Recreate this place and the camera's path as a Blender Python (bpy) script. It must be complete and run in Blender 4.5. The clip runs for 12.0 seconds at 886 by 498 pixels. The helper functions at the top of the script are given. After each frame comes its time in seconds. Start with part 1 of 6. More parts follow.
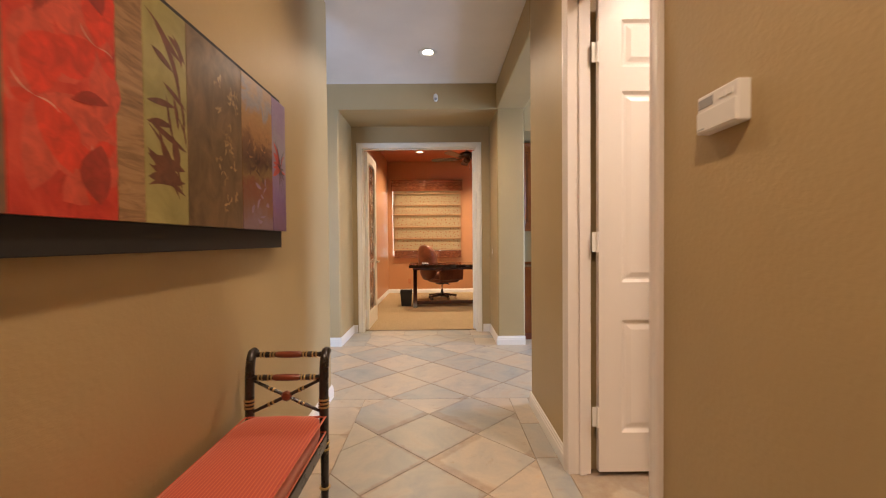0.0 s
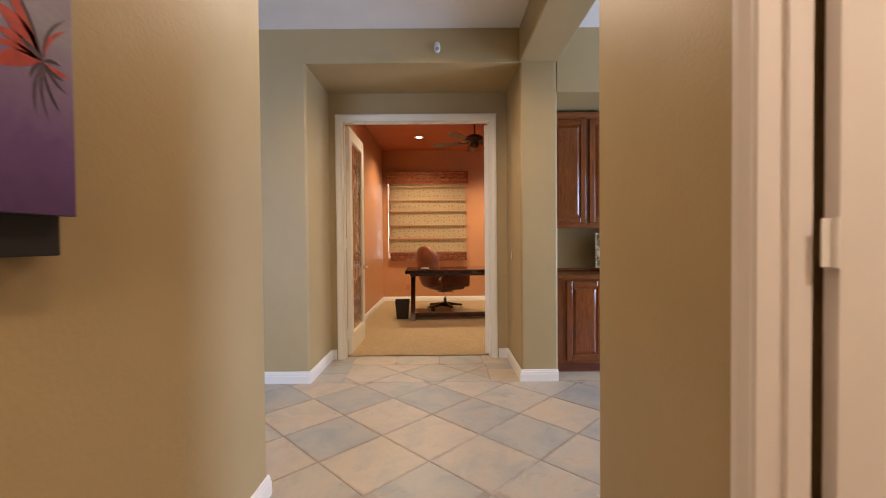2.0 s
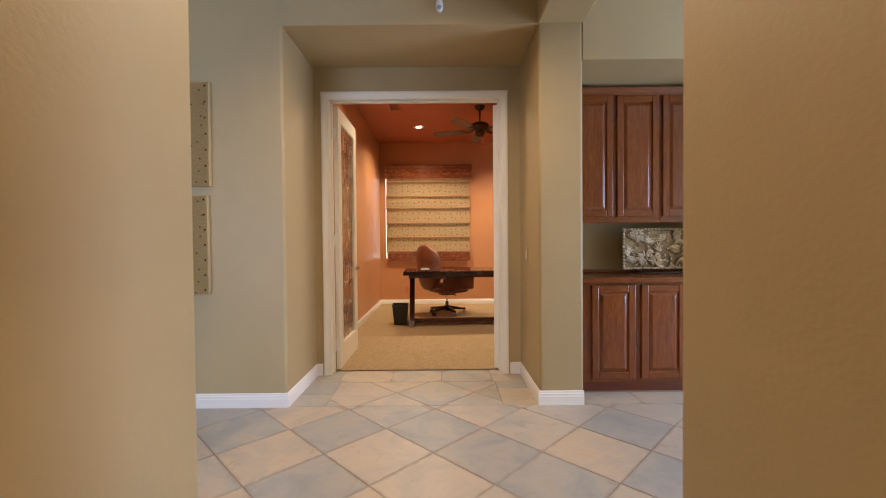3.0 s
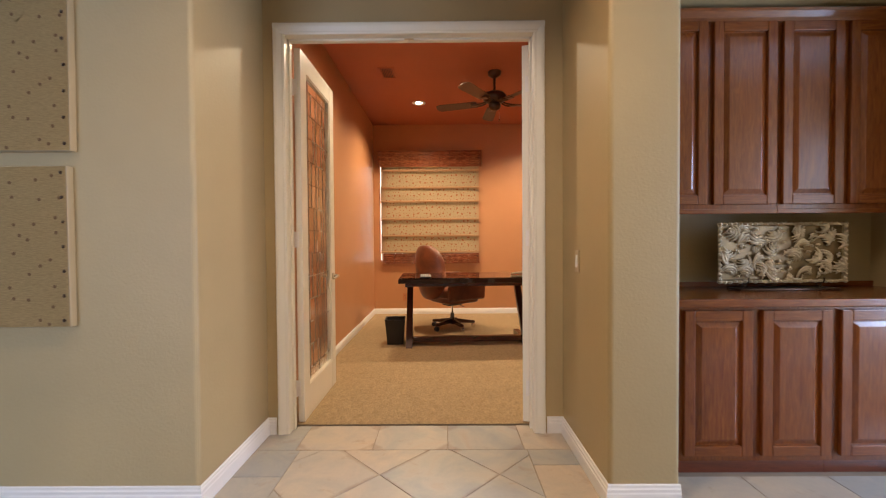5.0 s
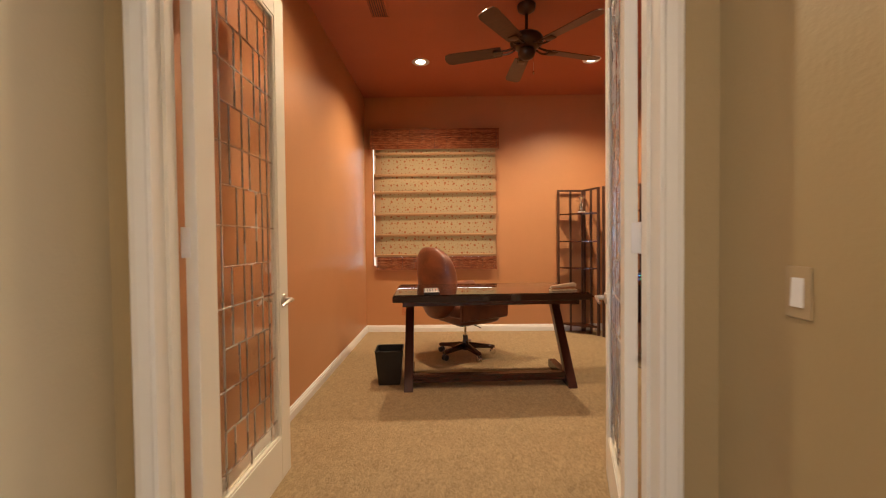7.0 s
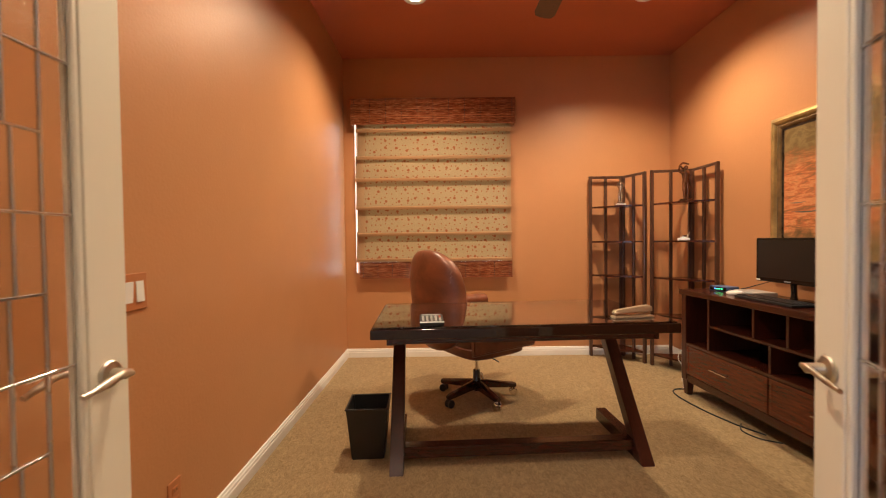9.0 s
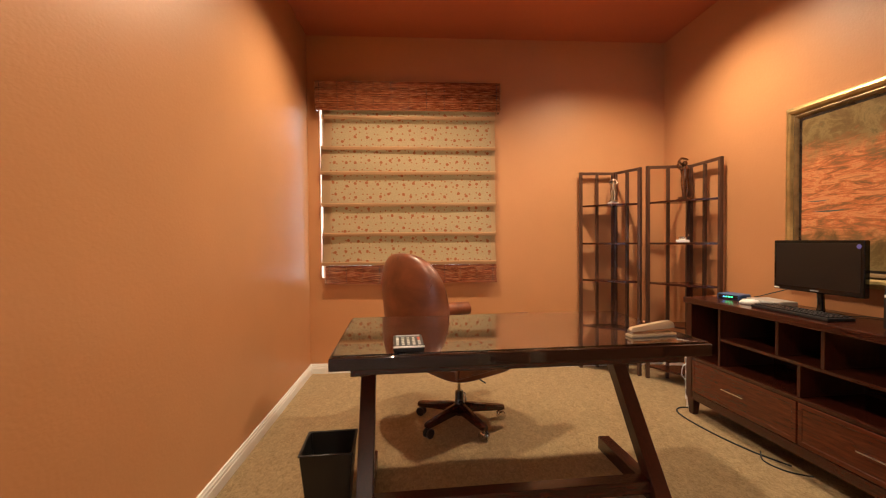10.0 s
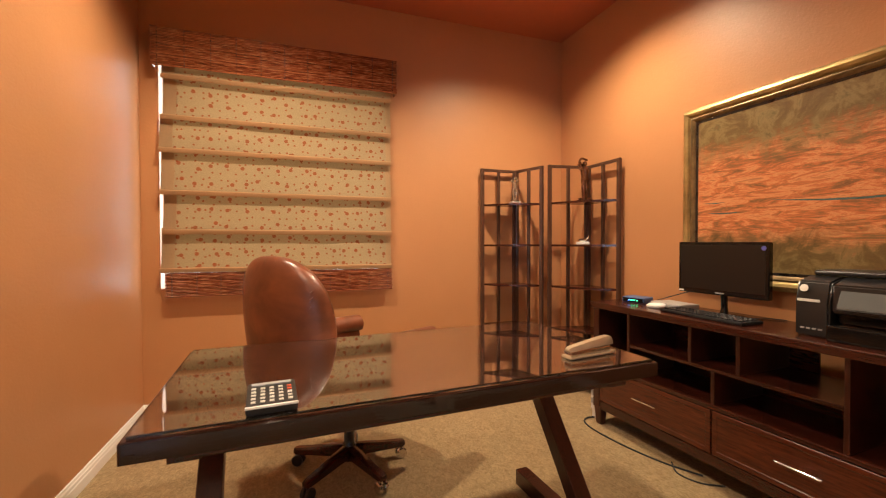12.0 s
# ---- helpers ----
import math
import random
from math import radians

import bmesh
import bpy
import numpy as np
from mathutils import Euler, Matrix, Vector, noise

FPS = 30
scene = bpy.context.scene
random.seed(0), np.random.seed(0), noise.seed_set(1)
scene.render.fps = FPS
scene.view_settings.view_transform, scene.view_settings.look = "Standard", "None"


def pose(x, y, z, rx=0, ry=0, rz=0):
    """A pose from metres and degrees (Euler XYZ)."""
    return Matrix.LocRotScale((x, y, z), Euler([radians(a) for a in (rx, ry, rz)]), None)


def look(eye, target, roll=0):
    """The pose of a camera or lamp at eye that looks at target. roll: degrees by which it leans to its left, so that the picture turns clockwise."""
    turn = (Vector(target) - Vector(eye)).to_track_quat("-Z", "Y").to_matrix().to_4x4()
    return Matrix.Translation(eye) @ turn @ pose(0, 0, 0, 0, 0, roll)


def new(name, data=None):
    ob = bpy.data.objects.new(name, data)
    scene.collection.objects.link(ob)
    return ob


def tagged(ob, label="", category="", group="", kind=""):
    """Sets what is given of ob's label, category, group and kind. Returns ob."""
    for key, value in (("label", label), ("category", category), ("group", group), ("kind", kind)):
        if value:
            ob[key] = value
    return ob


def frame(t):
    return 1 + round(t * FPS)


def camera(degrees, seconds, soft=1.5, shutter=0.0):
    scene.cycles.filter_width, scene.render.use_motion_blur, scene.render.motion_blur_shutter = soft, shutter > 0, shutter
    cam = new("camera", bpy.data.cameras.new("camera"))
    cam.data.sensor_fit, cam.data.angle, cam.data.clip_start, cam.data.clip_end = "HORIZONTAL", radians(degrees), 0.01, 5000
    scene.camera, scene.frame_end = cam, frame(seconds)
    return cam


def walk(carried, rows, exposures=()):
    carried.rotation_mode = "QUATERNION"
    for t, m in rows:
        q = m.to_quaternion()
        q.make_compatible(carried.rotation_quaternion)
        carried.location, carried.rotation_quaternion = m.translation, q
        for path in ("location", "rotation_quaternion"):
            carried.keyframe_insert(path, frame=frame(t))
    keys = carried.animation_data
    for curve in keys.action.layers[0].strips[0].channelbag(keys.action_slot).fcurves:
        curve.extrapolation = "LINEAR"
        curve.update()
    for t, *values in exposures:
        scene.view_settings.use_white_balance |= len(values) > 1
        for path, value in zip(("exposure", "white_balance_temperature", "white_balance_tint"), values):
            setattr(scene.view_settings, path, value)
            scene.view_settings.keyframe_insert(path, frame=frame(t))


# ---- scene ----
cam = camera(94.5, 12.0, soft=1.1, shutter=0.4)
PATH = [
    (0, (0.083, 0.033, 1.212), (0.099, 2.033, 1.173), -0.5),
    (0.5, (0.089, 0.343, 1.201), (0.103, 2.342, 1.166), -0.5),
    (1, (0.086, 0.639, 1.21), (0.098, 2.639, 1.173), -0.5),
    (1.5, (0.094, 0.942, 1.201), (0.103, 2.942, 1.166), -0.4),
    (2, (0.075, 1.259, 1.209), (0.081, 3.258, 1.173), -0.5),
    (2.5, (0.068, 1.546, 1.191), (0.072, 3.546, 1.156), -0.5),
    (3, (0.058, 1.828, 1.183), (0.061, 3.827, 1.148), -0.5),
    (5, (0.032, 2.959, 1.19), (0.022, 4.958, 1.15), -0.4),
    (5.5, (0.008, 3.28, 1.182), (-0.004, 5.28, 1.145), -0.4),
    (6, (-0.015, 3.594, 1.189), (-0.03, 5.594, 1.149), -0.5),
    (6.5, (-0.034, 3.922, 1.198), (-0.049, 5.922, 1.155), -0.4),
    (7, (-0.055, 4.243, 1.203), (-0.075, 6.242, 1.16), -0.6),
    (9, (-0.12, 5.377, 1.206), (-0.119, 7.376, 1.163), -0.7),
    (9.5, (-0.138, 5.603, 1.215), (-0.108, 7.603, 1.172), -0.6),
    (10, (-0.142, 5.803, 1.212), (-0.016, 7.798, 1.17), -0.5),
    (10.5, (-0.145, 5.965, 1.221), (0.103, 7.949, 1.174), -0.6),
    (11, (-0.118, 6.113, 1.192), (0.267, 8.075, 1.16), -0.2),
    (11.5, (-0.11, 6.23, 1.186), (0.419, 8.158, 1.155), -0.1),
    (12, (-0.113, 6.303, 1.196), (0.549, 8.19, 1.164), -0.1),
]
walk(cam, [(t, look(eye, target, roll)) for t, eye, target, roll in PATH],
     exposures=[(0, 0.20), (1, 0.08), (2, -0.02), (3, 0.02), (5, 0.06), (7, -0.06), (9, -0.04), (12, 0.04)])

# ---- world, lights, exposure ----
world = bpy.data.worlds.new("world")
scene.world = world
world.use_nodes = True
wn = world.node_tree
sky = wn.nodes.new("ShaderNodeTexSky")
sky.sky_type, sky.sun_disc = "NISHITA", False
sky.sun_elevation, sky.sun_rotation = radians(40), radians(200)
wn.nodes["Background"].inputs["Strength"].default_value = 0.1
wn.links.new(sky.outputs[0], wn.nodes["Background"].inputs["Color"])

HALL_CEIL, ROOM_CEIL = 3.015, 3.055
HALL_CANS = [(-0.014, 3.98), (-0.014, 1.85), (-0.014, -0.28)]
ROOM_CANS = [(-0.30, 6.72), (-0.31, 8.53), (1.46, 8.53), (1.46, 6.72)]


def lamp(name, kind, m, energy, colour, **more):
    data = bpy.data.lights.new(name, kind)
    data.energy, data.color = energy, colour
    for key, value in more.items():
        if key == "size": data.size = value
        if key == "size_y": data.shape, data.size_y = "RECTANGLE", value
        if key == "spot": data.spot_size, data.spot_blend = radians(value), 0.72
        if key == "radius": data.shadow_soft_size = value
    ob = new(name, data)
    ob.matrix_world = m
    return ob


WARM, WARMER = (1.0, 0.755, 0.55), (1.0, 0.72, 0.51)
for (x, y), watts, tone in zip(HALL_CANS, (128, 44, 152), (WARM, WARMER, WARMER)):
    lamp("hall_can_lamp", "SPOT", pose(x, y, HALL_CEIL - 0.02), watts, tone, spot=152, radius=0.06)
for (x, y), watts, cone in zip(ROOM_CANS, (112, 192, 215, 32), (158, 142, 138, 140)):
    lamp("room_can_lamp", "SPOT", pose(x, y, ROOM_CEIL - 0.02), watts, (1.0, 0.80, 0.55), spot=cone, radius=0.04)
lamp("closet_can_lamp", "SPOT", pose(1.5, 1.15, HALL_CEIL - 0.02), 150, (1.0, 0.79, 0.64), spot=150, radius=0.06)
DAY = (0.50, 0.66, 1.0)
lamp("daylight_lounge", "AREA", pose(-2.8, 0.24, 1.3, 90, 0, 0), 100, DAY, size=2.2, size_y=2.0)
lamp("daylight_east", "AREA", pose(4.36, 3.62, 1.3, 90, 0, 90), 156, DAY, size=0.84, size_y=2.0)
lamp("daylight_study", "AREA", pose(-0.24, 9.655, 1.68, 90, 0, 180), 40, (0.86, 0.95, 1.0), size=1.54, size_y=1.6)

# ---- materials ----


def mat(name):
    m = bpy.data.materials.new(name)
    m.use_nodes = True
    return m, m.node_tree.nodes, m.node_tree.links, m.node_tree.nodes["Principled BSDF"]


def coords(n, l, stretch=(1, 1, 1)):
    tc, mp = n.new("ShaderNodeTexCoord"), n.new("ShaderNodeMapping")
    mp.inputs["Scale"].default_value = stretch
    l.new(tc.outputs["Object"], mp.inputs["Vector"])
    return mp.outputs[0]


def noise_tex(n, l, vec, scale, detail=4, rough=0.55, warp=0.0):
    t = n.new("ShaderNodeTexNoise")
    t.inputs["Scale"].default_value, t.inputs["Detail"].default_value = scale, detail
    t.inputs["Roughness"].default_value, t.inputs["Distortion"].default_value = rough, warp
    l.new(vec, t.inputs["Vector"])
    return t.outputs["Fac"]


def ramp(n, l, fac, stops, mode="LINEAR"):
    r = n.new("ShaderNodeValToRGB")
    r.color_ramp.interpolation = mode
    els = r.color_ramp.elements
    while len(els) < len(stops): els.new(0.5)
    for e, (p, c) in zip(els, stops):
        e.position, e.color = p, (*c, 1)
    l.new(fac, r.inputs["Fac"])
    return r.outputs["Color"]


def mix(n, l, fac, a, b, mode="MIX"):
    m = n.new("ShaderNodeMix")
    m.data_type, m.blend_type = "RGBA", mode
    for sock, v in ((m.inputs["Factor"], fac), (m.inputs["A"], a), (m.inputs["B"], b)):
        if isinstance(v, (int, float)): sock.default_value = v
        elif isinstance(v, tuple): sock.default_value = (*v, 1)
        else: l.new(v, sock)
    return m.outputs["Result"]


def math_node(n, l, op, a, b=0.0):
    m = n.new("ShaderNodeMath")
    m.operation = op
    for sock, v in zip(m.inputs, (a, b)):
        if isinstance(v, (int, float)): sock.default_value = v
        else: l.new(v, sock)
    return m.outputs[0]


def relief(n, l, bsdf, height, strength, depth=0.002):
    b = n.new("ShaderNodeBump")
    b.inputs["Strength"].default_value, b.inputs["Distance"].default_value = strength, depth
    l.new(height, b.inputs["Height"])
    l.new(b.outputs[0], bsdf.inputs["Normal"])


def shade(c, k):
    return tuple(min(1.0, v * k) for v in c)


def surface(name, colour, rough=0.5, metal=0.0, vary=0.12, big=3.0, fine=60.0, bump=0.15, depth=0.001,
            stretch=(1, 1, 1), coat=0.0, island=False):
    """A painted, stained or moulded surface: two scales of colour change, fine relief, uneven gloss."""
    m, n, l, b = mat(name)
    v = coords(n, l, stretch)
    f1, f2 = noise_tex(n, l, v, big, 3), noise_tex(n, l, v, fine, 5)
    c1 = ramp(n, l, f1, [(0.3, shade(colour, 1 - vary)), (0.7, shade(colour, 1 + vary))])
    c2 = mix(n, l, math_node(n, l, "MULTIPLY", f2, vary), c1, shade(colour, 0.45))
    if island:
        g = n.new("ShaderNodeObjectInfo")
        c2 = mix(n, l, 0.55, c2, ramp(n, l, g.outputs["Random"], [(0, shade(colour, 0.75)), (1, shade(colour, 1.2))]))
    l.new(c2, b.inputs["Base Color"])
    r = n.new("ShaderNodeMapRange")
    r.inputs["To Min"].default_value, r.inputs["To Max"].default_value = max(0.02, rough - 0.06), min(1, rough + 0.06)
    l.new(f1, r.inputs["Value"])
    l.new(r.outputs[0], b.inputs["Roughness"])
    b.inputs["Metallic"].default_value, b.inputs["Coat Weight"].default_value = metal, coat
    b.inputs["Coat Roughness"].default_value = 0.12
    if bump: relief(n, l, b, f2, bump, depth)
    return m


def wood(name, dark, light, rough=0.3, scale=6.0, axis=0, coat=0.25):
    m, n, l, b = mat(name)
    st = [14, 14, 14]
    st[axis] = 1.2
    v = coords(n, l, tuple(st))
    g = noise_tex(n, l, v, scale, 6, 0.65, 1.2)
    big = noise_tex(n, l, coords(n, l), 4.0, 2)
    c = ramp(n, l, g, [(0.3, dark), (0.72, light)])
    c = mix(n, l, math_node(n, l, "MULTIPLY", big, 0.5), c, dark)
    l.new(c, b.inputs["Base Color"])
    b.inputs["Roughness"].default_value, b.inputs["Coat Weight"].default_value = rough, coat
    b.inputs["Coat Roughness"].default_value = 0.15
    relief(n, l, b, g, 0.08, 0.001)
    return m


def wall_paint(name, colour, rough=0.55):
    m, n, l, b = mat(name)
    v = coords(n, l)
    f1, f2, f3 = noise_tex(n, l, v, 1.3, 3), noise_tex(n, l, v, 70, 3, 0.6), noise_tex(n, l, v, 22, 4)
    c = ramp(n, l, f1, [(0.3, shade(colour, 0.94)), (0.7, shade(colour, 1.05))])
    c = mix(n, l, math_node(n, l, "MULTIPLY", f3, 0.10), c, shade(colour, 0.7))
    l.new(c, b.inputs["Base Color"])
    b.inputs["Roughness"].default_value = rough
    relief(n, l, b, math_node(n, l, "ADD", f2, math_node(n, l, "MULTIPLY", f3, 0.45)), 0.34, 0.003)
    return m


TAN = wall_paint("tan_paint", (0.43, 0.325, 0.165), 0.5)
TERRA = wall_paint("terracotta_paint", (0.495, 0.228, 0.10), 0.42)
# same terracotta as the walls; the ceiling's weaker light is put into the colour
TERRA_SHADED = wall_paint("shaded_terracotta_paint", (0.46, 0.135, 0.066), 0.6)
CEIL = wall_paint("white_ceiling_paint", (0.80, 0.78, 0.76), 0.8)
TRIM = surface("white_trim_paint", (0.80, 0.77, 0.73), 0.32, vary=0.03, bump=0.04)
DOOR_WHITE = surface("white_door_paint", (0.80, 0.75, 0.71), 0.35, vary=0.03, fine=90, bump=0.06, stretch=(1, 1, 0.2))
CREAM = surface("cream_door_paint", (0.81, 0.765, 0.655), 0.35, vary=0.03, fine=90, bump=0.06, stretch=(1, 1, 0.2))
PLASTIC_WHITE = surface("white_plastic", (0.78, 0.77, 0.74), 0.35, vary=0.02, bump=0.02)
PLASTIC_GREY = surface("grey_plastic", (0.33, 0.34, 0.35), 0.4, vary=0.04, bump=0.03)
PLASTIC_BLACK = surface("black_plastic", (0.015, 0.015, 0.017), 0.33, vary=0.2, bump=0.05)
BLACK_GLOSS = surface("black_gloss", (0.008, 0.007, 0.007), 0.1, vary=0.1, bump=0)
CHROME = surface("chrome", (0.75, 0.73, 0.70), 0.12, 1.0, vary=0.03, bump=0)
NICKEL = surface("satin_nickel", (0.62, 0.57, 0.49), 0.28, 1.0, vary=0.05, bump=0.02)
BRONZE = surface("dark_bronze", (0.085, 0.05, 0.03), 0.3, 0.75, vary=0.25, bump=0.1)
GOLD = surface("aged_gold", (0.50, 0.36, 0.15), 0.38, 0.75, vary=0.3, big=9, bump=0.3, depth=0.002)
GOLD_DARK = surface("rubbed_gold", (0.22, 0.14, 0.06), 0.42, 0.5, vary=0.4, big=12, bump=0.3, depth=0.002)
BLACK_WOOD = surface("black_lacquer", (0.018, 0.012, 0.01), 0.28, vary=0.4, big=20, bump=0.1, coat=0.3)
RED_WOOD = wood("red_turned_wood", (0.10, 0.022, 0.010), (0.24, 0.06, 0.025))
CHERRY_X = wood("cherry_wood_rail", (0.115, 0.024, 0.004), (0.29, 0.082, 0.014), 0.22, axis=0)
CHERRY_Z = wood("cherry_wood_upright", (0.115, 0.024, 0.004), (0.29, 0.082, 0.014), 0.22, axis=2)
ESPRESSO_X = wood("espresso_wood_length", (0.022, 0.005, 0.003), (0.078, 0.016, 0.007), 0.26, axis=0)
ESPRESSO_TOP = wood("polished_espresso_top", (0.010, 0.004, 0.003), (0.036, 0.013, 0.008), 0.04, axis=0, coat=0.0)
ESPRESSO_Y = wood("espresso_wood_depth", (0.022, 0.005, 0.003), (0.078, 0.016, 0.007), 0.26, axis=1)
ESPRESSO_Z = wood("espresso_wood_upright", (0.022, 0.005, 0.003), (0.078, 0.016, 0.007), 0.3, axis=2)
DRAWER = wood("espresso_drawer_front", (0.040, 0.008, 0.003), (0.150, 0.029, 0.010), 0.26, axis=0)
WALNUT = wood("walnut_blade", (0.055, 0.02, 0.01), (0.13, 0.05, 0.022), 0.35, axis=0)
BIN = surface("black_leather_bin", (0.012, 0.010, 0.009), 0.45, vary=0.3, fine=120, bump=0.3)
CARVED = surface("carved_cream_stone", (0.60, 0.49, 0.33), 0.75, vary=0.3, big=22, fine=90, bump=0.5, depth=0.003)
GROUT = surface("grout", (0.31, 0.235, 0.165), 0.9, vary=0.2, fine=90, bump=0.4)
RUBBER = surface("black_rubber", (0.02, 0.02, 0.02), 0.7, vary=0.1)
PLATE_TERRA = surface("painted_switch_plate", (0.47, 0.17, 0.065), 0.35, vary=0.03, bump=0.03)
SHELF_WOOD = wood("brown_shelf_wood", (0.045, 0.018, 0.011), (0.12, 0.05, 0.028), 0.35, axis=2)
STATUE = surface("bright_bronze", (0.23, 0.11, 0.055), 0.26, 0.9, vary=0.3, big=18, bump=0.1)
MATT_BLACK = surface("matt_black_paint", (0.010, 0.008, 0.007), 0.6, vary=0.2, bump=0.05)
DARK_GREY = surface("dark_grey_plastic", (0.05, 0.05, 0.052), 0.5, vary=0.1, bump=0.03)
PLATE_TAN = surface("almond_switch_plate", (0.45, 0.34, 0.19), 0.35, vary=0.03, bump=0.03)


def make_leather():
    m, n, l, b = mat("cognac_leather")
    v = coords(n, l)
    big, mid = noise_tex(n, l, v, 5, 4, 0.6, 0.6), noise_tex(n, l, v, 22, 5)
    c = ramp(n, l, big, [(0.3, (0.10, 0.024, 0.010)), (0.7, (0.27, 0.082, 0.032))])
    c = mix(n, l, math_node(n, l, "MULTIPLY", mid, 0.45), c, (0.09, 0.02, 0.01))
    l.new(c, b.inputs["Base Color"])
    b.inputs["Roughness"].default_value, b.inputs["Coat Weight"].default_value = 0.36, 0.2
    b.inputs["Coat Roughness"].default_value = 0.25
    vo = n.new("ShaderNodeTexVoronoi")
    vo.inputs["Scale"].default_value = 240
    l.new(v, vo.inputs["Vector"])
    relief(n, l, b, math_node(n, l, "ADD", vo.outputs["Distance"], mid), 0.25, 0.001)
    return m


def make_tile():
    m, n, l, b = mat("slate_look_tile")
    v = coords(n, l)
    oi = n.new("ShaderNodeObjectInfo")
    shift = n.new("ShaderNodeVectorMath")
    shift.operation = "ADD"
    comb = n.new("ShaderNodeCombineXYZ")
    for i, k in enumerate((37.0, 91.0, 53.0)):
        l.new(math_node(n, l, "MULTIPLY", oi.outputs["Random"], k), comb.inputs[i])
    l.new(v, shift.inputs[0]); l.new(comb.outputs[0], shift.inputs[1])
    v = shift.outputs[0]
    cloud, mid, fine = noise_tex(n, l, v, 3.4, 5, 0.6, 0.8), noise_tex(n, l, v, 9, 6, 0.65, 0.5), noise_tex(n, l, v, 55, 5)
    body = ramp(n, l, cloud, [(0.30, (0.28, 0.295, 0.30)), (0.45, (0.39, 0.365, 0.32)), (0.58, (0.50, 0.43, 0.335)), (0.74, (0.50, 0.355, 0.225))])
    tone = ramp(n, l, oi.outputs["Random"], [(0.0, (0.245, 0.27, 0.29)), (0.38, (0.34, 0.345, 0.33)), (0.55, (0.47, 0.41, 0.33)), (0.8, (0.56, 0.45, 0.325)), (1.0, (0.54, 0.39, 0.255))])
    c = mix(n, l, 0.44, body, tone)
    stain = n.new("ShaderNodeMapRange")
    stain.inputs["From Min"].default_value, stain.inputs["From Max"].default_value = 0.60, 0.75
    l.new(mid, stain.inputs["Value"])
    c = mix(n, l, math_node(n, l, "MULTIPLY", stain.outputs[0], 0.42), c, (0.27, 0.15, 0.08))
    # brown wear along the rims of the lozenge tiles
    rim, at = n.new("ShaderNodeMapRange"), n.new("ShaderNodeSeparateXYZ")
    l.new(coords(n, l), at.inputs[0])
    reach = math_node(n, l, "ADD", math_node(n, l, "ABSOLUTE", at.outputs["X"]), math_node(n, l, "ABSOLUTE", at.outputs["Y"]))
    rim.inputs["From Min"].default_value, rim.inputs["From Max"].default_value = 0.250, 0.305
    l.new(reach, rim.inputs["Value"])
    worn = n.new("ShaderNodeMapRange")
    worn.inputs["From Min"].default_value, worn.inputs["From Max"].default_value = 0.66, 1.05
    l.new(math_node(n, l, "ADD", math_node(n, l, "MULTIPLY", rim.outputs[0], 0.55), math_node(n, l, "MULTIPLY", noise_tex(n, l, v, 14, 5, 0.7), 0.75)), worn.inputs["Value"])
    c = mix(n, l, math_node(n, l, "MULTIPLY", worn.outputs[0], 0.55), c, (0.22, 0.13, 0.075))
    c = mix(n, l, math_node(n, l, "MULTIPLY", fine, 0.16), c, (0.20, 0.17, 0.14))
    l.new(c, b.inputs["Base Color"])
    r = n.new("ShaderNodeMapRange")
    r.inputs["To Min"].default_value, r.inputs["To Max"].default_value = 0.28, 0.5
    l.new(mid, r.inputs["Value"]); l.new(r.outputs[0], b.inputs["Roughness"])
    relief(n, l, b, math_node(n, l, "ADD", mid, math_node(n, l, "MULTIPLY", fine, 0.4)), 0.3, 0.003)
    return m


def make_carpet():
    m, n, l, b = mat("beige_carpet")
    v = coords(n, l)
    big, tuft, worm = noise_tex(n, l, v, 1.8, 3), noise_tex(n, l, v, 190, 4, 0.7), noise_tex(n, l, coords(n, l, (1.0, 0.6, 1)), 46, 4, 0.6, 1.6)
    c = ramp(n, l, worm, [(0.34, (0.31, 0.205, 0.094)), (0.64, (0.59, 0.415, 0.215))])
    c = mix(n, l, math_node(n, l, "MULTIPLY", tuft, 0.5), c, (0.25, 0.16, 0.072))
    c = mix(n, l, math_node(n, l, "MULTIPLY", big, 0.25), c, (0.36, 0.24, 0.115))
    l.new(c, b.inputs["Base Color"])
    b.inputs["Roughness"].default_value = 0.95
    b.inputs["Sheen Weight"].default_value = 0.05
    relief(n, l, b, math_node(n, l, "ADD", tuft, math_node(n, l, "MULTIPLY", worm, 1.2)), 1.0, 0.009)
    return m


def dots_on(n, l, v, base, dot, scale, size, rnd=0.75):
    vo, flat = n.new("ShaderNodeTexVoronoi"), n.new("ShaderNodeMapping")
    flat.inputs["Rotation"].default_value = (radians(-90), 0, 0)
    l.new(v, flat.inputs["Vector"])
    vo.voronoi_dimensions = "2D"
    vo.inputs["Scale"].default_value, vo.inputs["Randomness"].default_value = scale, rnd
    l.new(flat.outputs[0], vo.inputs["Vector"])
    f = math_node(n, l, "LESS_THAN", vo.outputs["Distance"], size)
    return mix(n, l, math_node(n, l, "MULTIPLY", f, 0.85), base, dot)


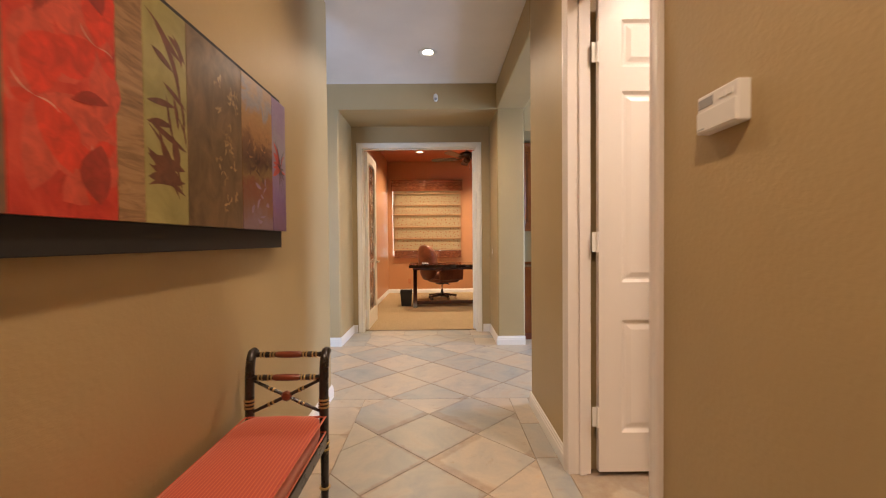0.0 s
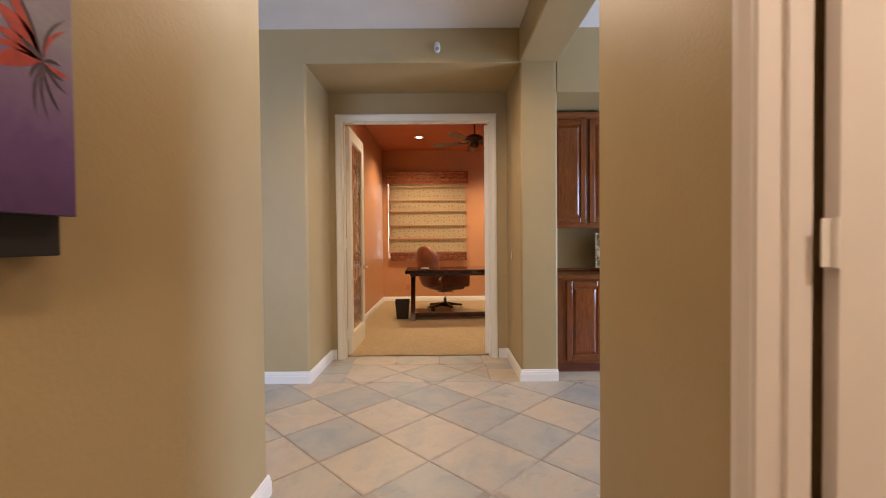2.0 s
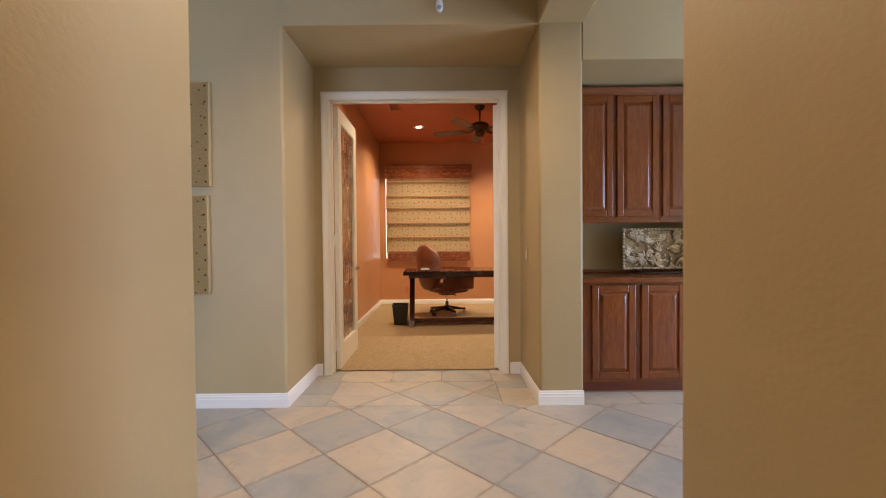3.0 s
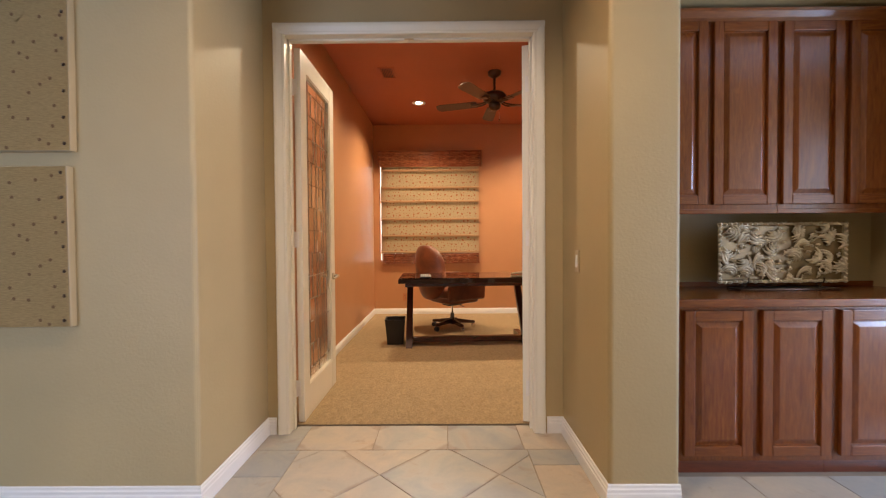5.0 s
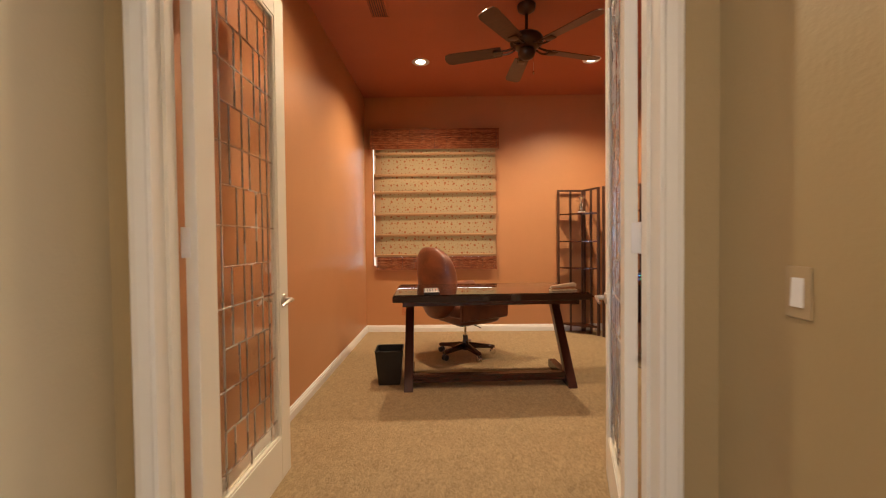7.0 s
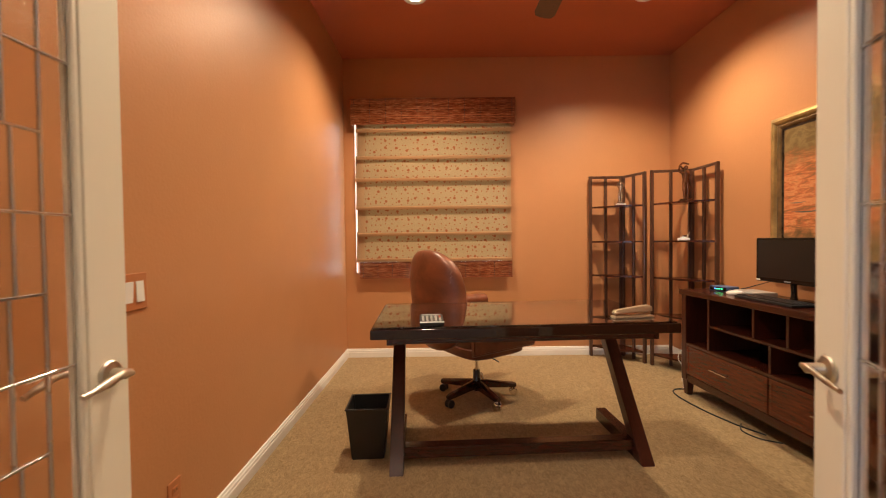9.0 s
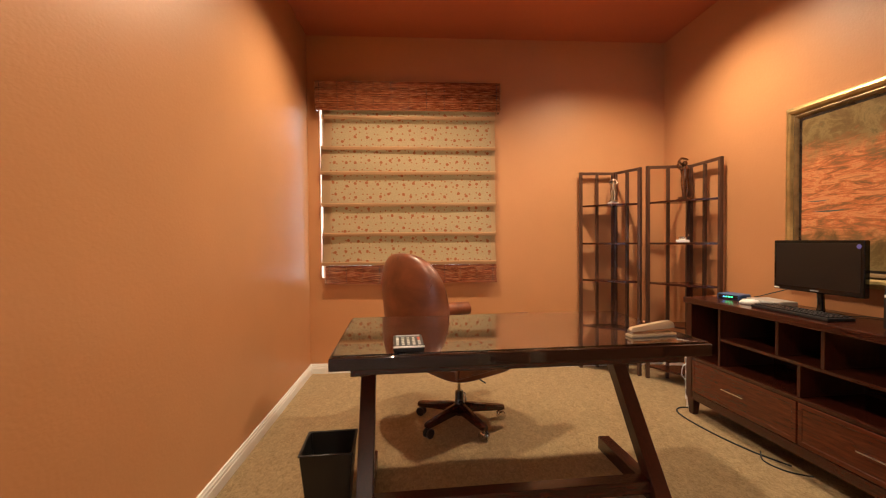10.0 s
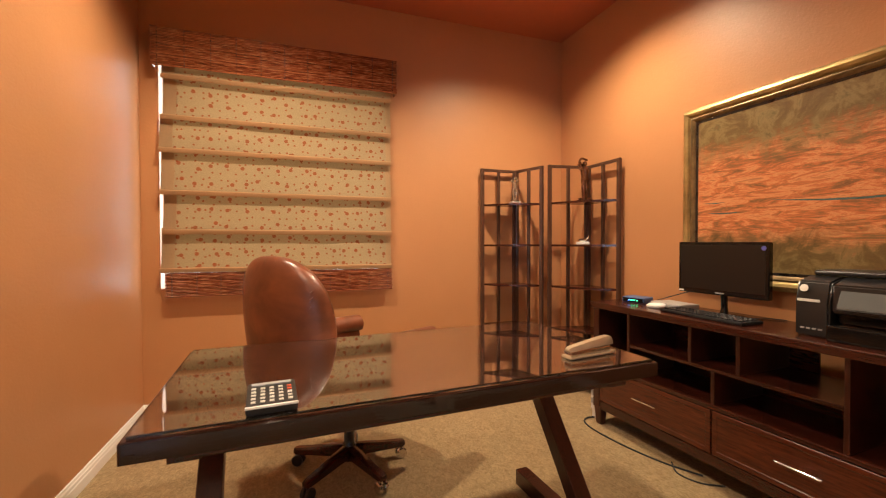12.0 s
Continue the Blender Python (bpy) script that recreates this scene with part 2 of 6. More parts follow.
def make_shade_cloth(name, plain=0.0):
    """Woven shade cloth, dotted, or plain; on hem bands the rust-beige paints them lit."""
    m, n, l, b = mat(name)
    v = coords(n, l, (1, 0, 1))
    weave = noise_tex(n, l, coords(n, l, (30, 1, 130)), 3, 3, 0.7)
    weft = noise_tex(n, l, coords(n, l, (160, 1, 20)), 3, 3, 0.7)
    c = ramp(n, l, weave, [(0.3, (0.35, 0.245, 0.14)), (0.7, (0.53, 0.405, 0.245))])
    c = mix(n, l, math_node(n, l, "MULTIPLY", weft, 0.4), c, (0.34, 0.25, 0.14))
    if plain: c = mix(n, l, plain, c, (0.56, 0.30, 0.14))
    else:
        c = dots_on(n, l, v, c, (0.32, 0.080, 0.022), 10.0, 0.135, 0.45)
        c = dots_on(n, l, v, c, (0.33, 0.09, 0.027), 18.5, 0.13, 0.6)
    tr, add = n.new("ShaderNodeBsdfTranslucent"), n.new("ShaderNodeMixShader")
    l.new(c, b.inputs["Base Color"]); l.new(c, tr.inputs["Color"])
    b.inputs["Roughness"].default_value = 0.9
    add.inputs[0].default_value = 0.4
    l.new(b.outputs[0], add.inputs[1]); l.new(tr.outputs[0], add.inputs[2])
    l.new(add.outputs[0], n["Material Output"].inputs["Surface"])
    relief(n, l, b, math_node(n, l, "ADD", weave, weft), 0.3, 0.001)
    return m


def make_bamboo():
    m, n, l, b = mat("woven_bamboo")
    g = n.new("ShaderNodeObjectInfo")
    streak = noise_tex(n, l, coords(n, l, (6, 1, 115)), 2.2, 2, 0.6)
    c = ramp(n, l, streak, [(0.36, (0.06, 0.012, 0.006)), (0.46, (0.22, 0.046, 0.018)), (0.55, (0.34, 0.085, 0.03)), (0.64, (0.56, 0.27, 0.12))])
    c = mix(n, l, 0.42, c, ramp(n, l, g.outputs["Random"], [(0, (0.05, 0.012, 0.007)), (0.7, (0.26, 0.07, 0.027)), (1, (0.46, 0.17, 0.07))]))
    l.new(c, b.inputs["Base Color"])
    b.inputs["Roughness"].default_value, b.inputs["Coat Weight"].default_value = 0.18, 0.8
    relief(n, l, b, streak, 0.2, 0.001)
    return m


def make_hide():
    m, n, l, b = mat("spotted_hide")
    hair = noise_tex(n, l, coords(n, l, (8, 1, 60)), 5, 5, 0.7)
    v = coords(n, l, (1, 0, 1))
    c = ramp(n, l, hair, [(0.3, (0.47, 0.31, 0.125)), (0.7, (0.66, 0.47, 0.21))])
    c = dots_on(n, l, v, c, (0.24, 0.12, 0.05), 11, 0.085, 0.7)
    l.new(c, b.inputs["Base Color"])
    b.inputs["Roughness"].default_value = 0.85
    relief(n, l, b, hair, 0.5, 0.002)
    return m


def make_cushion():
    m, n, l, b = mat("striped_coral_fabric")
    w = n.new("ShaderNodeTexWave")
    w.inputs["Scale"].default_value = 28
    l.new(coords(n, l), w.inputs["Vector"])
    fibre = noise_tex(n, l, coords(n, l, (60, 8, 60)), 8, 4)
    c = ramp(n, l, w.outputs["Fac"], [(0.35, (0.46, 0.050, 0.022)), (0.80, (0.52, 0.070, 0.026)), (0.97, (0.60, 0.14, 0.04))])
    c = mix(n, l, math_node(n, l, "MULTIPLY", fibre, 0.3), c, (0.40, 0.055, 0.025))
    l.new(c, b.inputs["Base Color"])
    b.inputs["Roughness"].default_value = 0.7
    b.inputs["Sheen Weight"].default_value = 0.3
    relief(n, l, b, math_node(n, l, "ADD", w.outputs["Fac"], fibre), 0.25, 0.001)
    return m


def make_glass(name, tint=(1, 1, 1), rough=0.02, wavy=0.0):
    m, n, l, b = mat(name)
    b.inputs["Base Color"].default_value = (*tint, 1)
    b.inputs["Transmission Weight"].default_value = 1.0
    b.inputs["Roughness"].default_value, b.inputs["IOR"].default_value = rough, 1.45
    if wavy:
        relief(n, l, b, noise_tex(n, l, coords(n, l), 35, 3), wavy, 0.003)
    return m


def glow(name, colour, strength):
    m, n, l, b = mat(name)
    b.inputs["Base Color"].default_value = (*colour, 1)
    b.inputs["Emission Color"].default_value = (*colour, 1)
    b.inputs["Emission Strength"].default_value = strength
    return m


def make_sunset():
    """Oil landscape: olive foliage above, bands of fiery cloud and water below."""
    m, n, l, b = mat("sunset_oil_paint")
    v = coords(n, l)
    sep = n.new("ShaderNodeSeparateXYZ")
    l.new(v, sep.inputs[0])
    streak = noise_tex(n, l, coords(n, l, (1, 2.2, 12)), 2.3, 9, 0.74, 0.9)
    blob = noise_tex(n, l, v, 8, 9, 0.74, 0.6)
    daub = noise_tex(n, l, coords(n, l, (1, 5, 14)), 9, 4)
    fire = ramp(n, l, streak, [(0.30, (0.13, 0.055, 0.025)), (0.42, (0.27, 0.12, 0.05)), (0.49, (0.56, 0.155, 0.052)), (0.56, (0.72, 0.32, 0.145)), (0.62, (0.52, 0.19, 0.075)), (0.72, (0.30, 0.17, 0.08))])
    leaf = ramp(n, l, blob, [(0.30, (0.10, 0.055, 0.02)), (0.48, (0.16, 0.105, 0.038)), (0.56, (0.25, 0.18, 0.075)), (0.64, (0.13, 0.10, 0.04)), (0.74, (0.27, 0.115, 0.045))])
    hgt = math_node(n, l, "ADD", sep.outputs["Z"], math_node(n, l, "MULTIPLY", math_node(n, l, "SUBTRACT", blob, 0.5), 0.5))
    up = n.new("ShaderNodeMapRange")
    up.inputs["From Min"].default_value, up.inputs["From Max"].default_value = 0.15, 0.30
    l.new(hgt, up.inputs["Value"])
    c = mix(n, l, up.outputs[0], fire, leaf)
    low = n.new("ShaderNodeMapRange")
    low.inputs["From Min"].default_value, low.inputs["From Max"].default_value = -0.19, -0.33
    l.new(hgt, low.inputs["Value"])
    c = mix(n, l, low.outputs[0], c, leaf)
    c = mix(n, l, math_node(n, l, "MULTIPLY", daub, 0.25), c, (0.16, 0.075, 0.03))
    l.new(c, b.inputs["Base Color"])
    b.inputs["Roughness"].default_value = 0.38
    relief(n, l, b, math_node(n, l, "ADD", daub, blob), 0.4, 0.002)
    return m


def oil(name, stops, stretch=(1, 1, 1), scale=6.0, warp=0.8, detail=5):
    m, n, l, b = mat(name)
    f = noise_tex(n, l, coords(n, l, stretch), scale, detail, 0.6, warp)
    c = ramp(n, l, f, stops)
    fine = noise_tex(n, l, coords(n, l, (1, 3, 9)), 18, 4)
    c = mix(n, l, math_node(n, l, "MULTIPLY", fine, 0.18), c, stops[0][1])
    l.new(c, b.inputs["Base Color"])
    b.inputs["Roughness"].default_value = 0.34
    relief(n, l, b, math_node(n, l, "ADD", f, fine), 0.3, 0.001)
    return m


def oil_bands(name, z0, z1, stops, wobble=0.3, scale=6.0, tint=(0.1, 0.05, 0.03)):
    """Oil paint whose colours follow the height, with ragged brushed borders."""
    m, n, l, b = mat(name)
    v = coords(n, l)
    sep, up = n.new("ShaderNodeSeparateXYZ"), n.new("ShaderNodeMapRange")
    l.new(v, sep.inputs[0])
    up.inputs["From Min"].default_value, up.inputs["From Max"].default_value = z0, z1
    l.new(sep.outputs["Z"], up.inputs["Value"])
    rough, daub = noise_tex(n, l, v, scale, 5, 0.6, 0.9), noise_tex(n, l, coords(n, l, (1, 2, 5)), 16, 4)
    f = math_node(n, l, "ADD", up.outputs[0], math_node(n, l, "MULTIPLY", math_node(n, l, "SUBTRACT", rough, 0.5), wobble))
    c = ramp(n, l, f, stops)
    c = mix(n, l, math_node(n, l, "MULTIPLY", daub, 0.4), c, tint)
    l.new(c, b.inputs["Base Color"])
    b.inputs["Roughness"].default_value = 0.34
    relief(n, l, b, math_node(n, l, "ADD", rough, daub), 0.3, 0.001)
    return m


LEATHER, TILE, CARPET, BAMBOO, HIDE, CUSHION = make_leather(), make_tile(), make_carpet(), make_bamboo(), make_hide(), make_cushion()
CLOTH, CLOTH_HEM, CLOTH_SIDE = make_shade_cloth("dotted_shade_cloth"), make_shade_cloth("lit_plain_shade_cloth", 0.7), make_shade_cloth("side_hem_cloth", 0.35)
GLASS = make_glass("clear_glass")
DESK_GLASS = make_glass("desk_glass", (0.97, 0.99, 0.97), 0.0)
DESK_GLASS.node_tree.nodes["Principled BSDF"].inputs["IOR"].default_value = 1.7
PANES = [make_glass("clear_leaded_pane", (0.99, 0.98, 0.96), 0.01, 0.12), make_glass("seedy_leaded_pane", (0.95, 0.93, 0.88), 0.03, 0.5),
         make_glass("amber_leaded_pane", (0.93, 0.84, 0.72), 0.03, 0.4), make_glass("smoky_leaded_pane", (0.86, 0.87, 0.84), 0.02, 0.25)]
LEAD = surface("lead_came_metal", (0.70, 0.68, 0.64), 0.27, 0.95, vary=0.25, bump=0.1)
BULB = glow("lit_bulb", (1.0, 0.88, 0.70), 16.0)
LED_GREEN, LED_BLUE = glow("green_led", (0.05, 1.0, 0.35), 4.0), glow("blue_led", (0.1, 0.25, 1.0), 4.0)
SUNSET = make_sunset()

# ---- mesh helpers ----


def box(bm, a, b, bevel=0.0, seg=2):
    """An axis-aligned block between two corners, its edges rounded by bevel."""
    lo, hi = [min(p, q) for p, q in zip(a, b)], [max(p, q) for p, q in zip(a, b)]
    v = [bm.verts.new((x, y, z)) for z in (lo[2], hi[2]) for y in (lo[1], hi[1]) for x in (lo[0], hi[0])]
    fs = [bm.faces.new([v[i] for i in f]) for f in ((0, 2, 3, 1), (4, 5, 7, 6), (0, 1, 5, 4), (2, 6, 7, 3), (0, 4, 6, 2), (1, 3, 7, 5))]
    if bevel:
        es = list({e for f in fs for e in f.edges})
        bmesh.ops.bevel(bm, geom=es, offset=bevel, segments=seg, affect="EDGES", profile=0.5)
    return v


def upright(bm, a, b, corners, radius=0.02, seg=4):
    """A block whose upright edges at the given (x, y) corners are rounded, as plastered wall ends are."""
    v = box(bm, a, b)
    es = {e for q in v for e in q.link_edges}
    pick = [e for e in es if abs(e.verts[0].co.z - e.verts[1].co.z) > 0.01 and
            any(abs(e.verts[0].co.x - x) < 1e-4 and abs(e.verts[0].co.y - y) < 1e-4 for x, y in corners)]
    bmesh.ops.bevel(bm, geom=pick, offset=radius, segments=seg, affect="EDGES", profile=0.5)


def grid_skin(bm, rings, close=True, cap=True):
    """Skin a list of point rings, each a list of vectors."""
    vs = [[bm.verts.new(p) for p in r] for r in rings]
    k = len(vs[0])
    for a, b in zip(vs, vs[1:]):
        for i in range(k if close else k - 1):
            j = (i + 1) % k
            bm.faces.new((a[i], a[j], b[j], b[i]))
    if cap and close:
        bm.faces.new(vs[0][::-1]); bm.faces.new(vs[-1])
    return vs


def lathe(bm, profile, centre=(0, 0, 0), k=16, turn=None):
    """Revolve (radius, height) pairs about z; turn: a matrix for the axis."""
    rings = []
    for r, z in profile:
        ring = [Vector((max(r, 1e-4) * math.cos(2 * math.pi * i / k), max(r, 1e-4) * math.sin(2 * math.pi * i / k), z)) for i in range(k)]
        rings.append([(turn @ p if turn else p) + Vector(centre) for p in ring])
    grid_skin(bm, rings)


def tube(bm, pts, radius, k=8, flat=1.0):
    """A round bar along points; radius: one number or one for each point."""
    pts = [Vector(p) for p in pts]
    rad = radius if isinstance(radius, (list, tuple)) else [radius] * len(pts)
    rings, side = [], None
    for i, p in enumerate(pts):
        d = (pts[min(i + 1, len(pts) - 1)] - pts[max(i - 1, 0)]).normalized()
        if side is None:
            side = d.orthogonal().normalized()
        side = (side - d * side.dot(d)).normalized()
        up = d.cross(side)
        rings.append([p + rad[i] * (math.cos(a) * side + flat * math.sin(a) * up) for a in (2 * math.pi * j / k for j in range(k))])
    grid_skin(bm, rings)


def arc(pts, n=6):
    """A smooth curve through points."""
    pts = [Vector(p) for p in pts]
    out = []
    for i in range(len(pts) - 1):
        p0, p1, p2, p3 = pts[max(i - 1, 0)], pts[i], pts[i + 1], pts[min(i + 2, len(pts) - 1)]
        for j in range(n):
            t = j / n
            out.append(0.5 * ((2 * p1) + (p2 - p0) * t + (2 * p0 - 5 * p1 + 4 * p2 - p3) * t * t + (3 * p1 - p0 - 3 * p2 + p3) * t ** 3))
    return out + [pts[-1]]


def pad(bm, size, power=3.0, nu=28, nv=16, shape=None):
    """A cushion: a rounded, slightly boxy ball of that half size; shape bends its points."""
    def sp(w, p): return math.copysign(abs(w) ** (2 / p), w)
    rings = []
    for j in range(nv + 1):
        ph = -math.pi / 2 + math.pi * min(max(j / nv, 0.004), 0.996)
        ring = []
        for i in range(nu):
            th = 2 * math.pi * i / nu
            p = Vector((size[0] * sp(math.cos(ph), power) * sp(math.cos(th), power), size[1] * sp(math.cos(ph), power) * sp(math.sin(th), power), size[2] * sp(math.sin(ph), power)))
            ring.append(shape(p) if shape else p)
        rings.append(ring)
    grid_skin(bm, rings)


def moved(bm, m):
    bm.transform(m)
    return bm


def data_from(bm, name, material, smooth=False):
    bmesh.ops.recalc_face_normals(bm, faces=bm.faces)
    me = bpy.data.meshes.new(name)
    bm.to_mesh(me)
    bm.free()
    me.materials.append(material)
    if smooth:
        me.polygons.foreach_set("use_smooth", [True] * len(me.polygons))
        me.set_sharp_from_angle(angle=radians(38))
    return me


def thing(name, m, label, category, group=""):
    ob = new(name)
    ob.empty_display_size = 0.1
    ob.matrix_world = m
    return tagged(ob, label, category, group)


def part(name, bm, material, parent, label="", smooth=False):
    ob = new(name, data_from(bm, name, material, smooth))
    ob.parent = parent
    return tagged(ob, label)


def solid(name, bm, material, label, category, kind="", smooth=False, group=""):
    return tagged(new(name, data_from(bm, name, material, smooth)), label, category, group, kind)


def block(a, b, bevel=0.0, seg=2):
    bm = bmesh.new()
    box(bm, a, b, bevel, seg)
    return bm


def turned(profile, k=16, centre=(0, 0, 0), turn=None):
    bm = bmesh.new()
    lathe(bm, profile, centre, k, turn)
    return bm


def piped(pts, radius, k=8, flat=1.0):
    bm = bmesh.new()
    tube(bm, pts, radius, k, flat)
    return bm


def struct(name, bm, material, label, category):
    return solid(name, bm, material, label, category, "structure")


# ---- large structure ----
HL, HR, FRONT, DOORY, ROOMY = -0.765, 0.745, 4.76, 5.465, 5.575   # hall walls, face of the alcove, door wall, study side
WEST, EAST, NORTH = -1.115, 2.21, 9.57                          # study walls
RL, RR = -1.068, 0.752                                           # alcove sides
OL, OR, OTOP = -0.934, 0.574, 2.443                               # study doorway
NL, NR, NTOP = 1.068, 2.66, 2.47                                 # cabinet niche

bm = bmesh.new()
upright(bm, (HL - 0.135, -3, 0), (HL, 3.195, HALL_CEIL), [(HL, 3.195), (HL - 0.135, 3.195)])
struct("wall_hall_west", bm, TAN, "tan textured painted hallway wall with a rounded end", "wall")
bm = bmesh.new()
box(bm, (HR, -3, 0), (0.853, 1.290, HALL_CEIL))
upright(bm, (HR, 2.131, 0), (0.853, 3.01, HALL_CEIL), [(HR, 3.01)])
box(bm, (HR, 1.290, 2.46), (0.853, 2.131, HALL_CEIL))
struct("wall_hall_east", bm, TAN, "tan textured painted hallway wall with a doorway", "wall")
struct("wall_header", block((HR, 3.01, 2.724), (NL, FRONT, HALL_CEIL), 0.012), TAN, "tan painted header over the opening beside the hallway", "wall")
struct("wall_side_passage", block((0.853, 2.88, 0), (4.4, 3.01, HALL_CEIL)), TAN, "tan painted passage wall", "wall")
bm = bmesh.new()
upright(bm, (-4.6, FRONT, 0), (RL, DOORY, HALL_CEIL), [(RL, FRONT)])
struct("wall_alcove_west", bm, TAN, "tan painted wall with a rounded outer corner", "wall")
bm = bmesh.new()
upright(bm, (RR, FRONT, 0), (NL, 5.535, HALL_CEIL), [(RR, FRONT), (NL, FRONT)])
struct("wall_pilaster", bm, TAN, "tan painted pillar between the alcove and the cabinets", "wall")
struct("wall_alcove_head", block((RL - 0.035, FRONT - 0.0025, 2.724), (RR + 0.035, DOORY, HALL_CEIL), 0.002), TAN, "tan painted dropped soffit before the study door", "wall")
bm = bmesh.new()
box(bm, (NL, FRONT, NTOP), (NR, 5.5, HALL_CEIL))
box(bm, (NL, 5.5, 0), (NR, 5.535, HALL_CEIL))
box(bm, (NR, FRONT, 0), (4.4, 5.535, HALL_CEIL))
struct("wall_niche", bm, TAN, "tan painted wall with a recess for built-in cabinets", "wall")


def pierced(y0, y1, x0, x1, top, ox0, ox1, oz0, oz1):
    bm = bmesh.new()
    box(bm, (x0, y0, 0), (ox0, y1, top)); box(bm, (ox1, y0, 0), (x1, y1, top))
    box(bm, (ox0, y0, oz1), (ox1, y1, top))
    if oz0 > 0: box(bm, (ox0, y0, 0), (ox1, y1, oz0))
    return bm


struct("wall_study_south_outer", pierced(DOORY, 5.535, RL, RR, HALL_CEIL, OL - 0.015, OR + 0.015, 0, OTOP + 0.015), TAN, "tan painted wall round the study doorway", "wall")
struct("wall_study_south", pierced(5.535, ROOMY, WEST - 0.12, EAST + 0.12, ROOM_CEIL, OL - 0.015, OR + 0.015, 0, OTOP + 0.015), TERRA, "terracotta painted study wall with a double doorway", "wall")
struct("wall_study_north", pierced(NORTH, NORTH + 0.14, WEST - 0.12, EAST + 0.12, ROOM_CEIL, -1.005, 0.55, 0.88, 2.5), TERRA, "terracotta painted study wall behind the blind", "wall")
struct("wall_study_west", block((WEST - 0.12, ROOMY, 0), (WEST, NORTH, ROOM_CEIL)), TERRA, "plain terracotta painted study wall with soft sheen", "wall")
struct("wall_study_east", block((EAST, ROOMY, 0), (EAST + 0.12, NORTH, ROOM_CEIL)), TERRA, "terracotta painted study wall behind the desk cabinet", "wall")
struct("ceiling_study", block((WEST - 0.12, 5.535, ROOM_CEIL), (EAST + 0.12, NORTH + 0.14, 3.14)), TERRA_SHADED, "terracotta painted study ceiling, shade put into its colour", "ceiling")
struct("ceiling_hall", block((-4.7, -3.1, HALL_CEIL), (4.5, 5.535, 3.12)), CEIL, "off-white hallway ceiling with recessed lights", "ceiling")
struct("wall_hall_south", block((-0.9, -3.1, 0), (0.87, -3, HALL_CEIL)), TAN, "plain tan end wall", "wall")
struct("wall_lounge_west", block((-4.7, 0.1, 0), (-4.6, DOORY, HALL_CEIL)), TAN, "plain tan wall", "wall")
struct("wall_lounge_south", pierced(0.1, 0.2, -4.6, HL - 0.135, HALL_CEIL, -3.9, -1.7, 0.3, 2.3), TAN, "plain tan wall with a window opening", "wall")
bm = bmesh.new()
box(bm, (4.4, 2.88, 0), (4.5, 3.2, HALL_CEIL)); box(bm, (4.4, 4.06, 0), (4.5, 5.535, HALL_CEIL))
box(bm, (4.4, 3.2, 0), (4.5, 4.06, 0.3)); box(bm, (4.4, 3.2, 2.3), (4.5, 4.06, HALL_CEIL))
struct("wall_passage_east", bm, TAN, "plain tan wall with a window opening", "wall")
bm = bmesh.new()
# the last block is added close behind the door leaf to keep its hinge gap dark
box(bm, (2.3, 0.2, 0), (2.4, 2.88, HALL_CEIL)); box(bm, (0.853, 0.2, 0), (2.3, 0.3, HALL_CEIL)); box(bm, (0.853, 2.17, 0), (2.3, 2.27, HALL_CEIL))
struct("wall_closet", bm, TAN, "plain tan walls closing the side room, one added to darken the door gap", "wall")

# floors
struct("floor", block((-4.7, -3.1, -0.12), (4.5, 5.57, 0.0)), GROUT, "brown grout bed under the hallway tiles", "floor")
bm = bmesh.new()
n_x, n_y = 24, 30
vs = [[bm.verts.new((WEST + (EAST - WEST) * i / n_x, 5.57 + (NORTH - 5.57) * j / n_y, 0.012 + 0.002 * noise.noise((i * 0.7, j * 0.7, 0)))) for i in range(n_x + 1)] for j in range(n_y + 1)]
for j in range(n_y):
    for i in range(n_x):
        bm.faces.new((vs[j][i], vs[j][i + 1], vs[j + 1][i + 1], vs[j + 1][i]))
struct("floor_study", bm, CARPET, "beige cut-pile carpet", "carpet")
struct("floor_study_base", block((WEST - 0.12, 5.57, -0.12), (EAST + 0.12, NORTH + 0.14, 0.004)), GROUT, "subfloor under the carpet", "floor")


def skirting(name, paths, material=TRIM, height=0.105):
    """Mitred baseboard along (x, y) paths; its face looks to the right of the way the path runs."""
    bm = bmesh.new()
    prof = [(0, 0), (0.014, 0), (0.014, height * 0.62), (0.011, height * 0.68), (0.011, height * 0.80), (0.007, height * 0.86), (0.006, height * 0.96), (0.002, height), (0, height)]
    for path in paths:
        pts = [Vector(p) for p in path]
        nor = []
        for p, q in zip(pts, pts[1:]):
            d = (q - p).normalized()
            nor.append(Vector((d.y, -d.x)))
        rings = []
        for i, p in enumerate(pts):
            a, b = nor[max(i - 1, 0)], nor[min(i, len(nor) - 1)]
            m = (a + b) / (1 + a.dot(b))
            rings.append([(p.x + m.x * d, p.y + m.y * d, z) for d, z in prof])
        grid_skin(bm, rings)
    return struct(name, bm, material, "white painted moulded baseboard", "baseboard")


skirting("baseboard_hall", [[(HL, -3), (HL, 3.195), (HL - 0.135, 3.195)], [(HR, 1.235), (HR, -3)], [(4.4, 3.01), (HR, 3.01), (HR, 2.186)]])
skirting("baseboard_alcove", [[(-4.6, FRONT), (RL, FRONT), (RL, DOORY), (OL - 0.08, DOORY)], [(OR + 0.08, DOORY), (RR, DOORY), (RR, FRONT), (NL, FRONT)], [(NR, FRONT), (4.4, FRONT)]])
skirting("baseboard_study", [[(OL - 0.08, ROOMY), (WEST, ROOMY), (WEST, NORTH), (EAST, NORTH), (EAST, ROOMY), (OR + 0.08, ROOMY)]], height=0.10)


